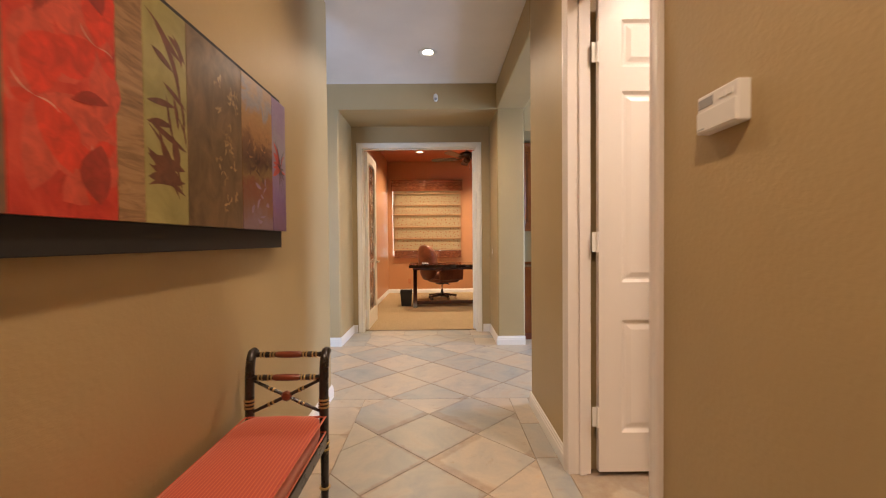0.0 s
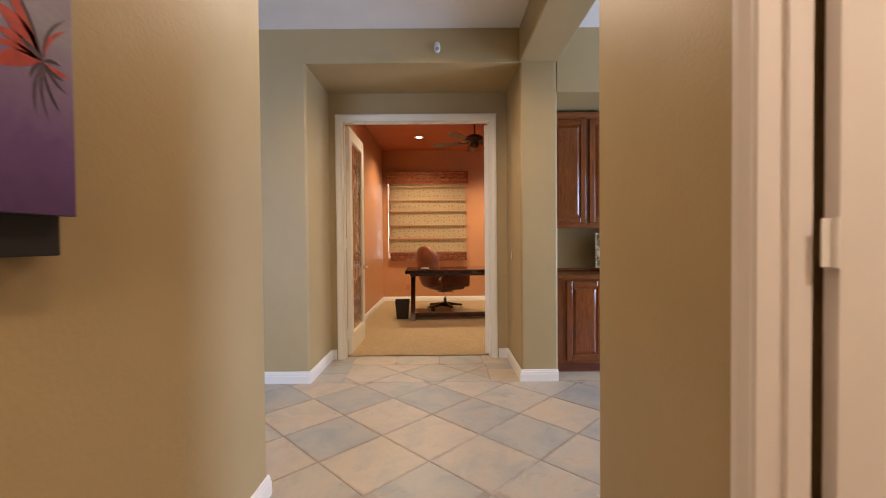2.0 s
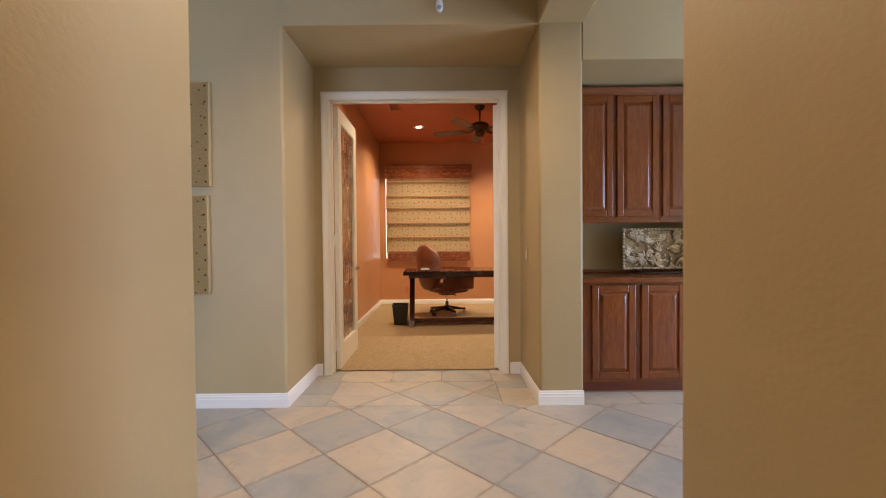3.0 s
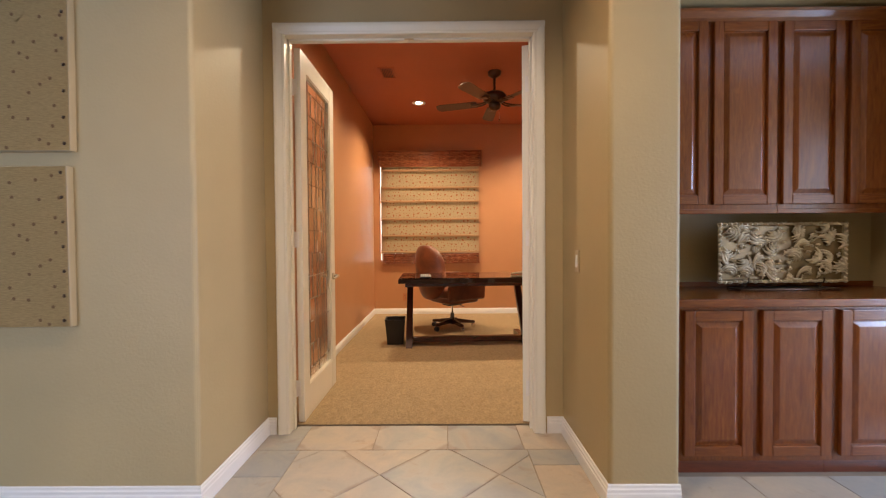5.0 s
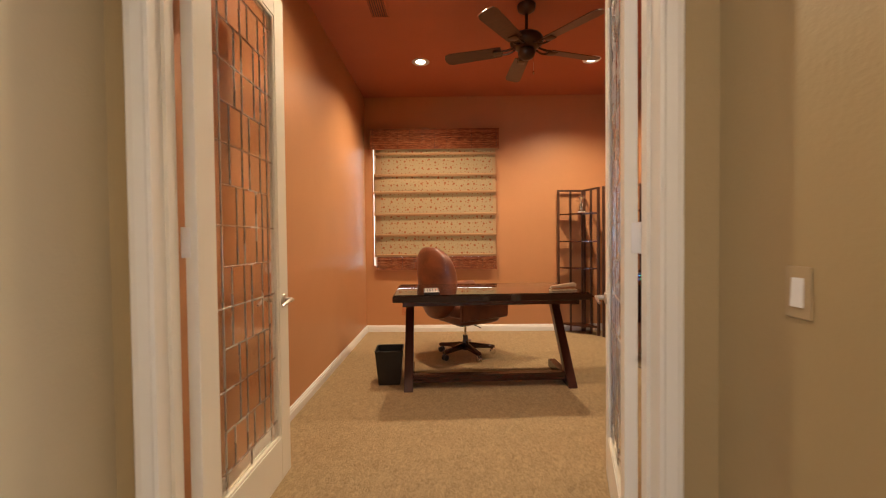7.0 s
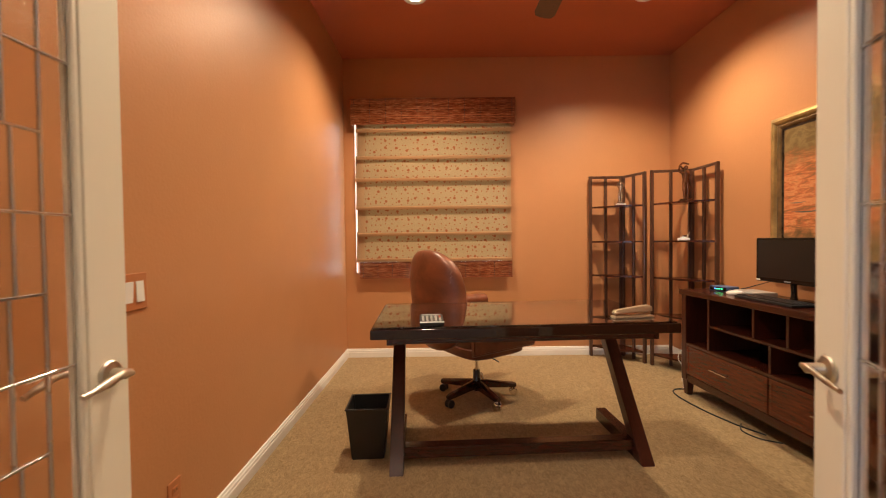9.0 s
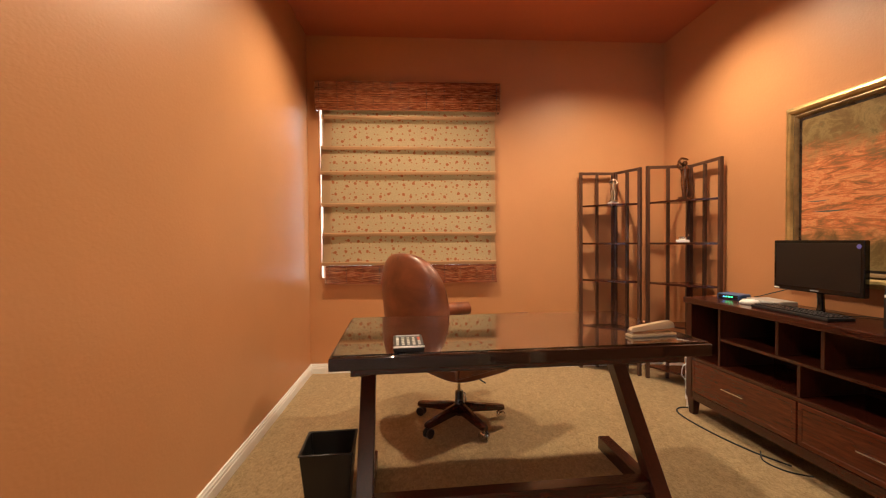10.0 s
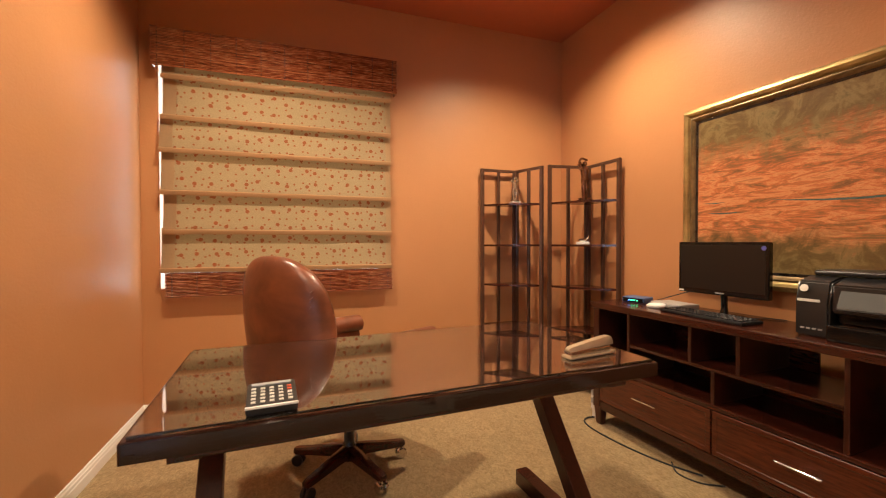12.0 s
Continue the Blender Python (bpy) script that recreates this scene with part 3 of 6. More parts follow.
def casing_run(bm, a, b, out, face, width=0.068):
    """Moulded door casing between two points; out: away from the opening; face: away from the wall."""
    prof = [(0.0, 0.0), (0.0, 0.008), (0.010, 0.011), (0.018, 0.010), (0.030, 0.013), (0.046, 0.017), (width - 0.006, 0.018), (width, 0.014), (width, 0.0)]
    rings = []
    for p, sgn in ((a, -1), (b, 1)):
        rings.append([Vector(p) + Vector(out) * d + Vector(face) * h for d, h in prof])
    grid_skin(bm, rings)


def doorway(name, p0, p1, top, along, face, depth, material):
    """Casing and jamb lining round an opening: p0, p1 at the floor; along, face: unit vectors; depth: the wall's."""
    a, f, up = Vector(along), Vector(face), Vector((0, 0, 1))
    root = thing(name, Matrix.Identity(4), "white painted moulded door casing and jamb", "door frame")
    tagged(root, kind="structure")
    q0, q1 = Vector(p0), Vector(p1)
    for s, q, o in (("left", q0, -a), ("right", q1, a)):
        bm = bmesh.new()
        casing_run(bm, q, q + up * (top + 0.068), o, f)
        part("casing", bm, material, root)
        bm = bmesh.new()
        box(bm, q, q + o * 0.014 - f * depth + up * top)
        box(bm, q - o * 0.012 - f * (depth * 0.45), q - f * (depth * 0.75) + up * top)
        part("jamb", bm, material, root)
    bm = bmesh.new()
    casing_run(bm, q0 - a * 0.068 + up * top, q1 + a * 0.068 + up * top, up, f)
    moved(bm, Matrix.Translation(f * 0.0015))
    part("head_casing", bm, material, root)
    bm = bmesh.new()
    box(bm, q0 + up * top, q1 - f * depth + up * (top + 0.014))
    box(bm, q0 + up * (top - 0.012) - f * (depth * 0.45), q1 - f * (depth * 0.75) + up * top)
    part("head_jamb", bm, material, root)
    return root


doorway("door_frame_study", (OL, DOORY, 0), (OR, DOORY, 0), OTOP, (1, 0, 0), (0, -1, 0), ROOMY - DOORY, CREAM)
doorway("door_frame_closet", (HR, 2.116, 0), (HR, 1.305, 0), 2.44, (0, -1, 0), (-1, 0, 0), 0.108, DOOR_WHITE)

root = thing("ball_catch", pose(-0.18, 5.50, OTOP - 0.012), "small brass ball catch under the study door head", "door catch")
part("plate", block((-0.028, -0.010, -0.002), (0.028, 0.010, 0.0), 0.0008), NICKEL, root)
part("ball", turned([(0.0, -0.010), (0.005, -0.008), (0.007, -0.004), (0.007, -0.001)], 12), NICKEL, root, smooth=True)

# ---- shared fittings ----


def nested(bm, x0, x1, z0, z1, levels, y=0.0):
    """Rectangular steps: (inset, height) rings about a panel that faces -y."""
    rings = [[(x0 + d, y - h, z0 + d), (x1 - d, y - h, z0 + d), (x1 - d, y - h, z1 - d), (x0 + d, y - h, z1 - d)] for d, h in levels]
    grid_skin(bm, rings)


def downlight(x, y, z):
    root = thing("recessed_light", pose(x, y, z), "lit round recessed ceiling light with white trim ring", "ceiling light", "recessed ceiling lights")
    part("trim_ring", turned([(0.062, 0.0), (0.088, 0.0), (0.092, -0.003), (0.088, -0.007), (0.068, -0.006), (0.062, -0.002)], 32), PLASTIC_WHITE, root, smooth=True)
    part("bulb", turned([(0.0, -0.004), (0.03, -0.0035), (0.05, -0.002), (0.061, 0.0)], 24), BULB, root, "glowing warm lens", smooth=True)
    return root


for x, y in [*HALL_CANS, (1.5, 1.15)]: downlight(x, y, HALL_CEIL)
for x, y in ROOM_CANS: downlight(x, y, ROOM_CEIL)


def switch_plate(m, gangs, plate_mat, label, step=0.046, group=""):
    """Rocker switch plate facing local -y."""
    root = thing("light_switch", m, label, "light switch", group)
    w = 0.034 + step * (gangs - 1) / 2
    part("plate", block((-w, -0.006, -0.06), (w, 0, 0.06), 0.003), plate_mat, root)
    for g in range(gangs):
        c = (g - (gangs - 1) / 2) * step
        bm = bmesh.new()
        box(bm, (c - 0.017, -0.0085, -0.034), (c + 0.017, -0.004, 0.034), 0.0015)
        bmesh.ops.rotate(bm, verts=bm.verts, cent=(c, -0.006, 0), matrix=Matrix.Rotation(radians(3 if g % 2 else -3), 3, "X"))
        part("rocker", bm, PLASTIC_WHITE, root)
    return root


def outlet(m, material, label):
    root = thing("wall_outlet", m, label, "outlet")
    part("plate", block((-0.036, -0.006, -0.058), (0.036, 0, 0.058), 0.003), material, root)
    for s in (-1, 1):
        bm = bmesh.new()
        box(bm, (-0.017, -0.008, s * 0.02 - 0.014), (0.017, -0.004, s * 0.02 + 0.014), 0.003)
        sock = part("socket", bm, material, root)
        bm = bmesh.new()
        for dx in (-0.006, 0.006): box(bm, (dx - 0.0012, -0.0085, s * 0.02 - 0.004), (dx + 0.0012, -0.0075, s * 0.02 + 0.006))
        part("slot", bm, PLASTIC_BLACK, sock)
    return root


# ---- hallway things ----
def closet_door():
    root = thing("door_closet", pose(0.884, 2.124, 0.03), "white painted six-panel door standing open into the side room", "door")
    tagged(root, kind="structure")
    W, H, T = 0.79, 2.39, 0.035
    st, mull = 0.115, 0.11
    cols = [(st, (W - mull) / 2), ((W + mull) / 2, W - st)]
    rows = [(0.20, 0.775), (0.965, 1.925), (2.045, 2.28)]
    bm = bmesh.new()
    xs, zs = [0, st, cols[0][1], cols[1][0], W - st, W], [0, 0.20, 0.775, 0.965, 1.925, 2.045, 2.28, H]
    for i in range(5):
        for j in range(7):
            if i in (1, 3) and j in (1, 3, 5): continue
            box(bm, (xs[i], -T, zs[j]), (xs[i + 1], 0, zs[j + 1]))
    bmesh.ops.remove_doubles(bm, verts=bm.verts, dist=1e-5)
    part("leaf", bm, DOOR_WHITE, root)
    for x0, x1 in cols:
        for z0, z1 in rows:
            bm = bmesh.new()
            nested(bm, x0, x1, z0, z1, [(0, -0.022), (0, 0.0), (0.006, -0.004), (0.016, -0.010), (0.026, -0.010), (0.050, -0.003), (0.054, -0.003)], -T)
            part("panel", bm, DOOR_WHITE, root)
    for z in (0.28, 1.17, 2.12):
        bm = bmesh.new()
        box(bm, (-0.032, -0.030, z - 0.05), (-0.003, -0.027, z + 0.05), 0.001)
        lathe(bm, [(0.006, z - 0.052), (0.006, z + 0.052)], (-0.006, -0.034, 0), 10)
        part("hinge", bm, TRIM, root, "white painted hinge")


closet_door()


def thermostat():
    root = thing("thermostat", pose(HR, 0.966, 1.508, 0, 0, -90), "white plastic wall thermostat with a small grey display", "thermostat")
    part("body", block((-0.068, -0.030, -0.045), (0.068, 0, 0.045), 0.004), PLASTIC_WHITE, root)
    part("cover", block((-0.065, -0.034, -0.042), (0.065, -0.029, 0.006), 0.002), PLASTIC_WHITE, root, "hinged lower cover")
    part("display", block((-0.062, -0.0315, 0.014), (-0.012, -0.029, 0.036), 0.001), PLASTIC_GREY, root, "grey liquid crystal display")
    for k in range(2):
        part("button", block((0.012 + 0.024 * k, -0.0325, 0.018), (0.030 + 0.024 * k, -0.029, 0.030), 0.001), PLASTIC_WHITE, root)
    bm = bmesh.new()
    for k in range(5): box(bm, (-0.064 + 0.006 * k, -0.0348, -0.037), (-0.0605 + 0.006 * k, -0.0338, -0.034))
    part("lettering", bm, PLASTIC_GREY, root, "small grey lettering")


thermostat()


def leaf_shape(bm, at, length, width, angle, bend=0.0, x=0.0):
    """A flat brush mark in the y-z plane, pointed at both ends."""
    ca, sa = math.cos(angle), math.sin(angle)
    up, dn = [], []
    for i in range(7):
        t = i / 6
        u, w = t * length, width * math.sin(math.pi * t) ** 0.8 * 0.5
        v = bend * length * math.sin(math.pi * t)
        up.append((x, at[0] + u * ca - (v + w) * sa, at[1] + u * sa + (v + w) * ca))
        dn.append((x, at[0] + u * ca - (v - w) * sa, at[1] + u * sa + (v - w) * ca))
    bm.faces.new([bm.verts.new(p) for p in up + dn[-2:0:-1]])


def hall_painting():
    rnd = random.Random(4)
    z0, z1, face = 1.268, 1.896, -0.697
    root = thing("wall_painting", pose(0, 0.034, 0), "long floral collage painting on canvas strips over a black frame", "painting")
    bm = bmesh.new()
    box(bm, (HL, 0.36, 1.187), (-0.716, 2.078, 1.925), 0.003)
    part("backing_frame", bm, MATT_BLACK, root, "black painted backing frame")
    strips = [
        ("brown", 0.40, 0.746, [(0.3, (0.11, 0.055, 0.03)), (0.7, (0.24, 0.13, 0.07))], (1, 1, 1)),
        ("red", 0.746, 1.004, [(0.30, (0.22, 0.012, 0.01)), (0.42, (0.50, 0.028, 0.018)), (0.6, (0.66, 0.075, 0.04)), (0.74, (0.60, 0.17, 0.11))], (1, 1, 1)),
        ("bark", 1.004, 1.097, [(0.3, (0.15, 0.08, 0.035)), (0.55, (0.36, 0.21, 0.10)), (0.75, (0.46, 0.29, 0.15))], (1, 1, 5)),
        ("olive", 1.097, 1.284, [(0.3, (0.25, 0.22, 0.07)), (0.7, (0.42, 0.37, 0.15))], (1, 1, 1)),
        ("umber", 1.284, 1.638, [(0.3, (0.075, 0.045, 0.02)), (0.55, (0.17, 0.105, 0.05)), (0.75, (0.24, 0.15, 0.07))], (1, 2, 1)),
        ("autumn", 1.638, 1.930, [], (1, 1, 1)),
        ("lavender", 1.930, 2.096, [], (1, 1, 1)),
    ]
    bands = {
        "autumn": oil_bands("autumn_oil_paint", z0, z1, [(0.02, (0.24, 0.16, 0.22)), (0.16, (0.22, 0.10, 0.06)), (0.28, (0.21, 0.05, 0.026)), (0.36, (0.26, 0.17, 0.05)), (0.46, (0.09, 0.035, 0.02)), (0.58, (0.20, 0.09, 0.035)), (0.66, (0.42, 0.23, 0.09)), (0.80, (0.44, 0.26, 0.11)), (0.88, (0.30, 0.32, 0.40)), (0.98, (0.46, 0.34, 0.26))], 0.55, 8.0),
        "lavender": oil_bands("lavender_oil_paint", z0, z1, [(0.0, (0.10, 0.045, 0.16)), (0.2, (0.17, 0.09, 0.30)), (0.45, (0.30, 0.24, 0.42)), (0.62, (0.36, 0.36, 0.45)), (0.85, (0.30, 0.24, 0.42)), (1.0, (0.24, 0.17, 0.36))], 0.3, 9.0, (0.13, 0.07, 0.16)),
    }
    for nm, y0, y1, stops, st in strips:
        bm = bmesh.new()
        box(bm, (-0.716, y0 + 0.0008, z0), (face, y1 - 0.0008, z1), 0.0015)
        part("canvas_strip", bm, bands.get(nm) or oil(nm + "_oil_paint", stops, st, 7.0), root, nm + " painted canvas strip")
    def marks(name, colours, make, label):
        for k, c in enumerate(colours):
            bm = bmesh.new()
            make(bm, k)
            tagged(part(name, bm, oil(name + "_colour", [(0.3, shade(c, 0.65)), (0.7, shade(c, 1.2))], scale=25), root, label), kind="stuff")
    f = face + 0.0006
    def petals(bm, k):
        for cy, cz, r in ((0.79, 1.80, 0.19), (0.95, 1.66, 0.20), (0.80, 1.50, 0.20), (0.94, 1.40, 0.13)):
            for i in range((4, 3, 2)[k]):
                a = i * (1.57, 2.1, 2.8)[k] + k * 0.6 + cz * 3 + rnd.uniform(-0.3, 0.3)
                l = r * (1.0, 0.8, 0.3)[k]
                reach = (1.0 - cy) if math.cos(a) > 0 else (cy - 0.75)
                l = min(l, 0.93 * reach / max(abs(math.cos(a)), 0.25))
                if z0 + 0.02 < cz + l * math.sin(a) < z1 - 0.02:
                    leaf_shape(bm, (cy, cz), l, min(l * (0.95, 0.6, 0.07)[k], 0.09), a, 0.12, f + 0.0002 * k + 0.00002 * i)
    marks("petal_paint", [(0.60, 0.085, 0.05), (0.66, 0.045, 0.022), (0.66, 0.33, 0.25)], petals, "red painted petals")
    def shade_marks(bm, k):
        for y, z, l, w, deg in ((0.92, 1.76, 0.13, 0.09, 70), (0.965, 1.74, 0.12, 0.07, 105), (0.95, 1.30, 0.14, 0.085, 88), (0.88, 1.52, 0.10, 0.03, 10), (0.80, 1.66, 0.08, 0.02, 50)):
            leaf_shape(bm, (y, z), l if abs(math.cos(radians(deg))) * l < 0.999 - y else 0.03, w, radians(deg), 0.1, f + 0.0008)
    marks("maroon_paint", [(0.34, 0.03, 0.02)], shade_marks, "dark maroon painted shadows between petals")
    def stems(bm, k):
        for i in range(26):
            y, z = rnd.uniform(1.20, 1.279), rnd.uniform(z0 + 0.03, z1 - 0.12)
            if i < 6: y, z = rnd.uniform(1.22, 1.275), rnd.uniform(1.38, 1.44)
            a = radians(rnd.uniform(100, 168) if i % 3 else rnd.uniform(150, 195))
            l = min(rnd.uniform(0.09, 0.24), 0.95 * (y - 1.100) / max(abs(math.cos(a)), 0.15), (z1 - 0.008 - z) / max(math.sin(a), 0.1))
            leaf_shape(bm, (y, z), l, rnd.uniform(0.008, 0.022) if i > 5 else 0.034, a, rnd.uniform(-0.12, 0.05), f + 0.00002 * i)
    marks("reed_paint", [(0.15, 0.055, 0.03)], stems, "dark brown painted reeds")
    def blossoms(bm, k):
        for i in range(13):
            cy, cz = rnd.uniform(1.46, 1.60), z0 + (rnd.uniform(0.36, 0.55) if i < 6 else rnd.uniform(0.05, 0.34))
            for j in range(rnd.randint(2, 5)):
                leaf_shape(bm, (cy + rnd.uniform(-0.01, 0.01), cz), rnd.uniform(0.012, 0.034), rnd.uniform(0.006, 0.012), rnd.uniform(0, 6.28), rnd.uniform(-0.3, 0.3), f + 0.0002 * k)
    marks("blossom_paint", [(0.42, 0.28, 0.13), (0.30, 0.19, 0.08)], blossoms, "ochre painted blossoms")
    def trees(bm, k):
        for i in range((16, 14, 9)[k]):
            y, z = rnd.uniform(1.66, 1.86), z0 + (rnd.uniform(0.30, 0.42), rnd.uniform(0.17, 0.33), rnd.uniform(0.02, 0.2))[k]
            leaf_shape(bm, (y, z), rnd.uniform(0.03, 0.065), rnd.uniform(0.008, 0.02), rnd.uniform(-0.5, 2.0), rnd.uniform(-0.3, 0.3), f + 0.0002 * k)
    marks("foliage_paint", [(0.40, 0.21, 0.085), (0.08, 0.03, 0.02), (0.28, 0.20, 0.36)], trees, "painted autumn foliage")
    def burst(bm, k):
        rays = ((125, 0.15, 0.022), (140, 0.11, 0.034), (163, 0.09, 0.022), (180, 0.09, 0.014), (204, 0.10, 0.030), (58, 0.10, 0.008), (352, 0.06, 0.010)) if k == 0 else \
            ((118, 0.16, 0.007), (64, 0.12, 0.006), (150, 0.05, 0.012), (238, 0.05, 0.006), (262, 0.11, 0.005), (276, 0.12, 0.005), (292, 0.10, 0.006), (318, 0.07, 0.007), (335, 0.05, 0.008), (10, 0.04, 0.008))
        for deg, l, w in rays:
            a, y = radians(deg), 2.028
            reach = (2.092 - y) if math.cos(a) > 0 else (y - 1.934)
            leaf_shape(bm, (y, 1.565), min(l, reach / max(abs(math.cos(a)), 0.2)), w, a, -0.08 if deg > 90 else 0.12, f + 0.0002 * k)
    marks("lily_paint", [(0.58, 0.08, 0.06), (0.07, 0.05, 0.06)], burst, "red and black painted star flower")


hall_painting()


def bench():
    xl, xr, y1, y0 = -0.705, -0.400, 1.712, 0.510
    root = thing("bench", Matrix.Identity(4), "black and gilt turned bench with a coral cushion beside the wall", "bench")
    def end(y, s):
        for x in (xl, xr):
            pts = arc([(x, y - s * 0.01, 0.0), (x, y, 0.25), (x, y, 0.47), (x, y + s * 0.002, 0.60), (x, y + s * 0.012, 0.70), (x, y + s * 0.032, 0.745), (x, y + s * 0.055, 0.750)], 5)
            rad = [0.013 + 0.006 * min(1, i / 10) for i in range(len(pts))]
            post = part("post", piped(pts, rad, 12), BLACK_WOOD, root, smooth=True)
            for z in (0.20, 0.36, 0.385, 0.535, 0.55, 0.565):
                part("gilt_band", turned([(0.016, z - 0.004), (0.0225, z - 0.003), (0.0225, z + 0.003), (0.016, z + 0.004)], 14, (x, y, 0)), GOLD, post, "gilt ring", smooth=True)
        turn = Matrix.Rotation(radians(90), 3, "Y")
        for z, yy in ((0.742, y + s * 0.035), (0.655, y + s * 0.006)):
            mid, w = (xl + xr) / 2, xr - xl
            prof = [(0.009, -w / 2), (0.012, -w / 2 + 0.02), (0.009, -w / 2 + 0.035), (0.013, -w / 2 + 0.06), (0.010, -0.06), (0.010, 0.06), (0.013, w / 2 - 0.06), (0.009, w / 2 - 0.035), (0.012, w / 2 - 0.02), (0.009, w / 2)]
            rail = part("rail", turned(prof, 12, (mid, yy, z), turn), BLACK_WOOD, root, smooth=True)
            part("sleeve", turned([(0.010, -0.055), (0.0135, -0.045), (0.015, 0), (0.0135, 0.045), (0.010, 0.055)], 12, (mid, yy, z), turn), RED_WOOD, rail, "red stained turned centre", smooth=True)
            for d in (-0.115, -0.1, -0.075, -0.062, 0.062, 0.075, 0.1, 0.115):
                part("gilt_band", turned([(0.010, d - 0.004), (0.0148, d - 0.002), (0.0148, d + 0.002), (0.010, d + 0.004)], 12, (mid, yy, z), turn), GOLD, rail, "gilt ring", smooth=True)
        for sx in (-1, 1):
            a, b = Vector(((xl + xr) / 2 - sx * 0.14, y + s * 0.004, 0.645)), Vector(((xl + xr) / 2 + sx * 0.14, y - s * 0.002, 0.515))
            brace = part("cross_brace", piped([a, a.lerp(b, 0.3), a.lerp(b, 0.5), a.lerp(b, 0.7), b], [0.006, 0.008, 0.007, 0.008, 0.006], 10), BLACK_WOOD, root, smooth=True)
            for t in (0.25, 0.31, 0.69, 0.75):
                part("gilt_band", piped([a.lerp(b, t - 0.012), a.lerp(b, t + 0.012)], 0.010, 10), GOLD, brace, "gilt ring", smooth=True)
        part("rosette", turned([(0.0, -0.014), (0.016, -0.012), (0.022, -0.004), (0.022, 0.004), (0.016, 0.012), (0, 0.014)], 8, ((xl + xr) / 2, y, 0.58), Matrix.Rotation(radians(90), 3, "X")), RED_WOOD, root, "red turned centre rosette")
    end(y1, 1); end(y0, -1)
    for x in (xl, xr):
        part("seat_rail", block((x - 0.014, y0, 0.375), (x + 0.014, y1, 0.425), 0.004), BLACK_WOOD, root, "black seat rail with worn gilt edge")
    for y in (y0, y1):
        part("end_rail", block((xl, y - 0.012, 0.38), (xr, y + 0.012, 0.425), 0.004), BLACK_WOOD, root)
    part("seat_board", block((xl, y0, 0.415), (xr, y1, 0.43), 0.003), BLACK_WOOD, root)
    bm = bmesh.new()
    cx, cy = (xl + xr) / 2, (y0 + y1) / 2
    pad(bm, ((xr - xl) / 2 + 0.012, (y1 - y0) / 2 - 0.014, 0.038), 9.0, 56, 16, lambda p: Vector((cx + p.x, cy + p.y, 0.468 + p.z + (0.010 * (1 - (p.x / 0.17) ** 2) if p.z > 0 else 0))))
    cushion = part("cushion", bm, CUSHION, root, "coral striped cushion with piped edges", smooth=True)
    bm = bmesh.new()
    hx, hy = (xr - xl) / 2 + 0.010, (y1 - y0) / 2 - 0.016
    for zz in (0.435, 0.498):
        pts = [(cx + hx * sx, cy + hy * sy, zz) for sx, sy in ((-1, -1), (1, -1), (1, 1), (-1, 1), (-1, -1))]
        for p, q in zip(pts, pts[1:]): tube(bm, [p, q], 0.004, 6)
    part("piping", bm, CUSHION, cushion, "coral piping", smooth=True)


bench()

root = thing("motion_sensor", pose(0.052, FRONT, 2.853), "small white oval motion sensor on the header", "sensor")
bm = bmesh.new()
pad(bm, (0.026, 0.022, 0.046), 2.4, 20, 12, lambda p: Vector((p.x, min(0, p.y * 1.0 - 0.004), p.z)))
part("housing", bm, PLASTIC_WHITE, root, smooth=True)
bm = bmesh.new()
pad(bm, (0.016, 0.006, 0.016), 2.2, 14, 8, lambda p: Vector((p.x, p.y - 0.022, p.z - 0.018)))
part("lens", bm, PLASTIC_GREY, root, "frosted sensor lens", smooth=True)

switch_plate(pose(RR, 5.186, 1.075, 0, 0, -90), 1, PLATE_TAN, "almond rocker light switch on the alcove wall")


def hide_panel(z0, z1, x0, x1, tilt):
    root = thing("hide_panel", pose((x0 + x1) / 2, FRONT, (z0 + z1) / 2, 0, tilt, 0), "square wall panel covered in tan hide with dark studs", "wall art", "pair of hide panels")
    w, h = (x1 - x0) / 2, (z1 - z0) / 2
    part("edge_frame", block((-w, -0.034, -h), (w, 0, h), 0.003), PLATE_TAN, root, "pale edge of the panel")
    bm = bmesh.new()
    n = 12
    vs = [[bm.verts.new((-w + 0.003 + (2 * w - 0.006) * i / n, -0.0362 - 0.0012 * noise.noise((i * 0.8, j * 0.8, z0)), -h + 0.003 + (2 * h - 0.006) * j / n)) for i in range(n + 1)] for j in range(n + 1)]
    for j in range(n):
        for i in range(n): bm.faces.new((vs[j][i], vs[j][i + 1], vs[j + 1][i + 1], vs[j + 1][i]))
    bmesh.ops.solidify(bm, geom=bm.faces[:], thickness=0.002)
    part("hide_cover", bm, HIDE, root, "tan hide with dark flecks")
    stud = data_from(turned([(0.0, 0.004), (0.005, 0.003), (0.008, 0.0), (0.006, -0.002)], 8, (0, 0, 0), Matrix.Rotation(radians(90), 3, "X")), "stud", BRONZE, True)
    rnd = random.Random(int(z0 * 100))
    for k in range(7):
        for x, z in ((w - 0.02, -h + 0.03 + (2 * h - 0.06) * k / 6), (-w + 0.02, -h + 0.03 + (2 * h - 0.06) * k / 6)):
            ob = new("stud", stud)
            ob.parent, ob.location = root, (x + rnd.uniform(-0.004, 0.004), -0.039, z)


hide_panel(1.592, 2.325, -2.31, -1.580, 0.3)
hide_panel(0.825, 1.525, -2.33, -1.600, -0.2)

# ---- built-in cabinets ----


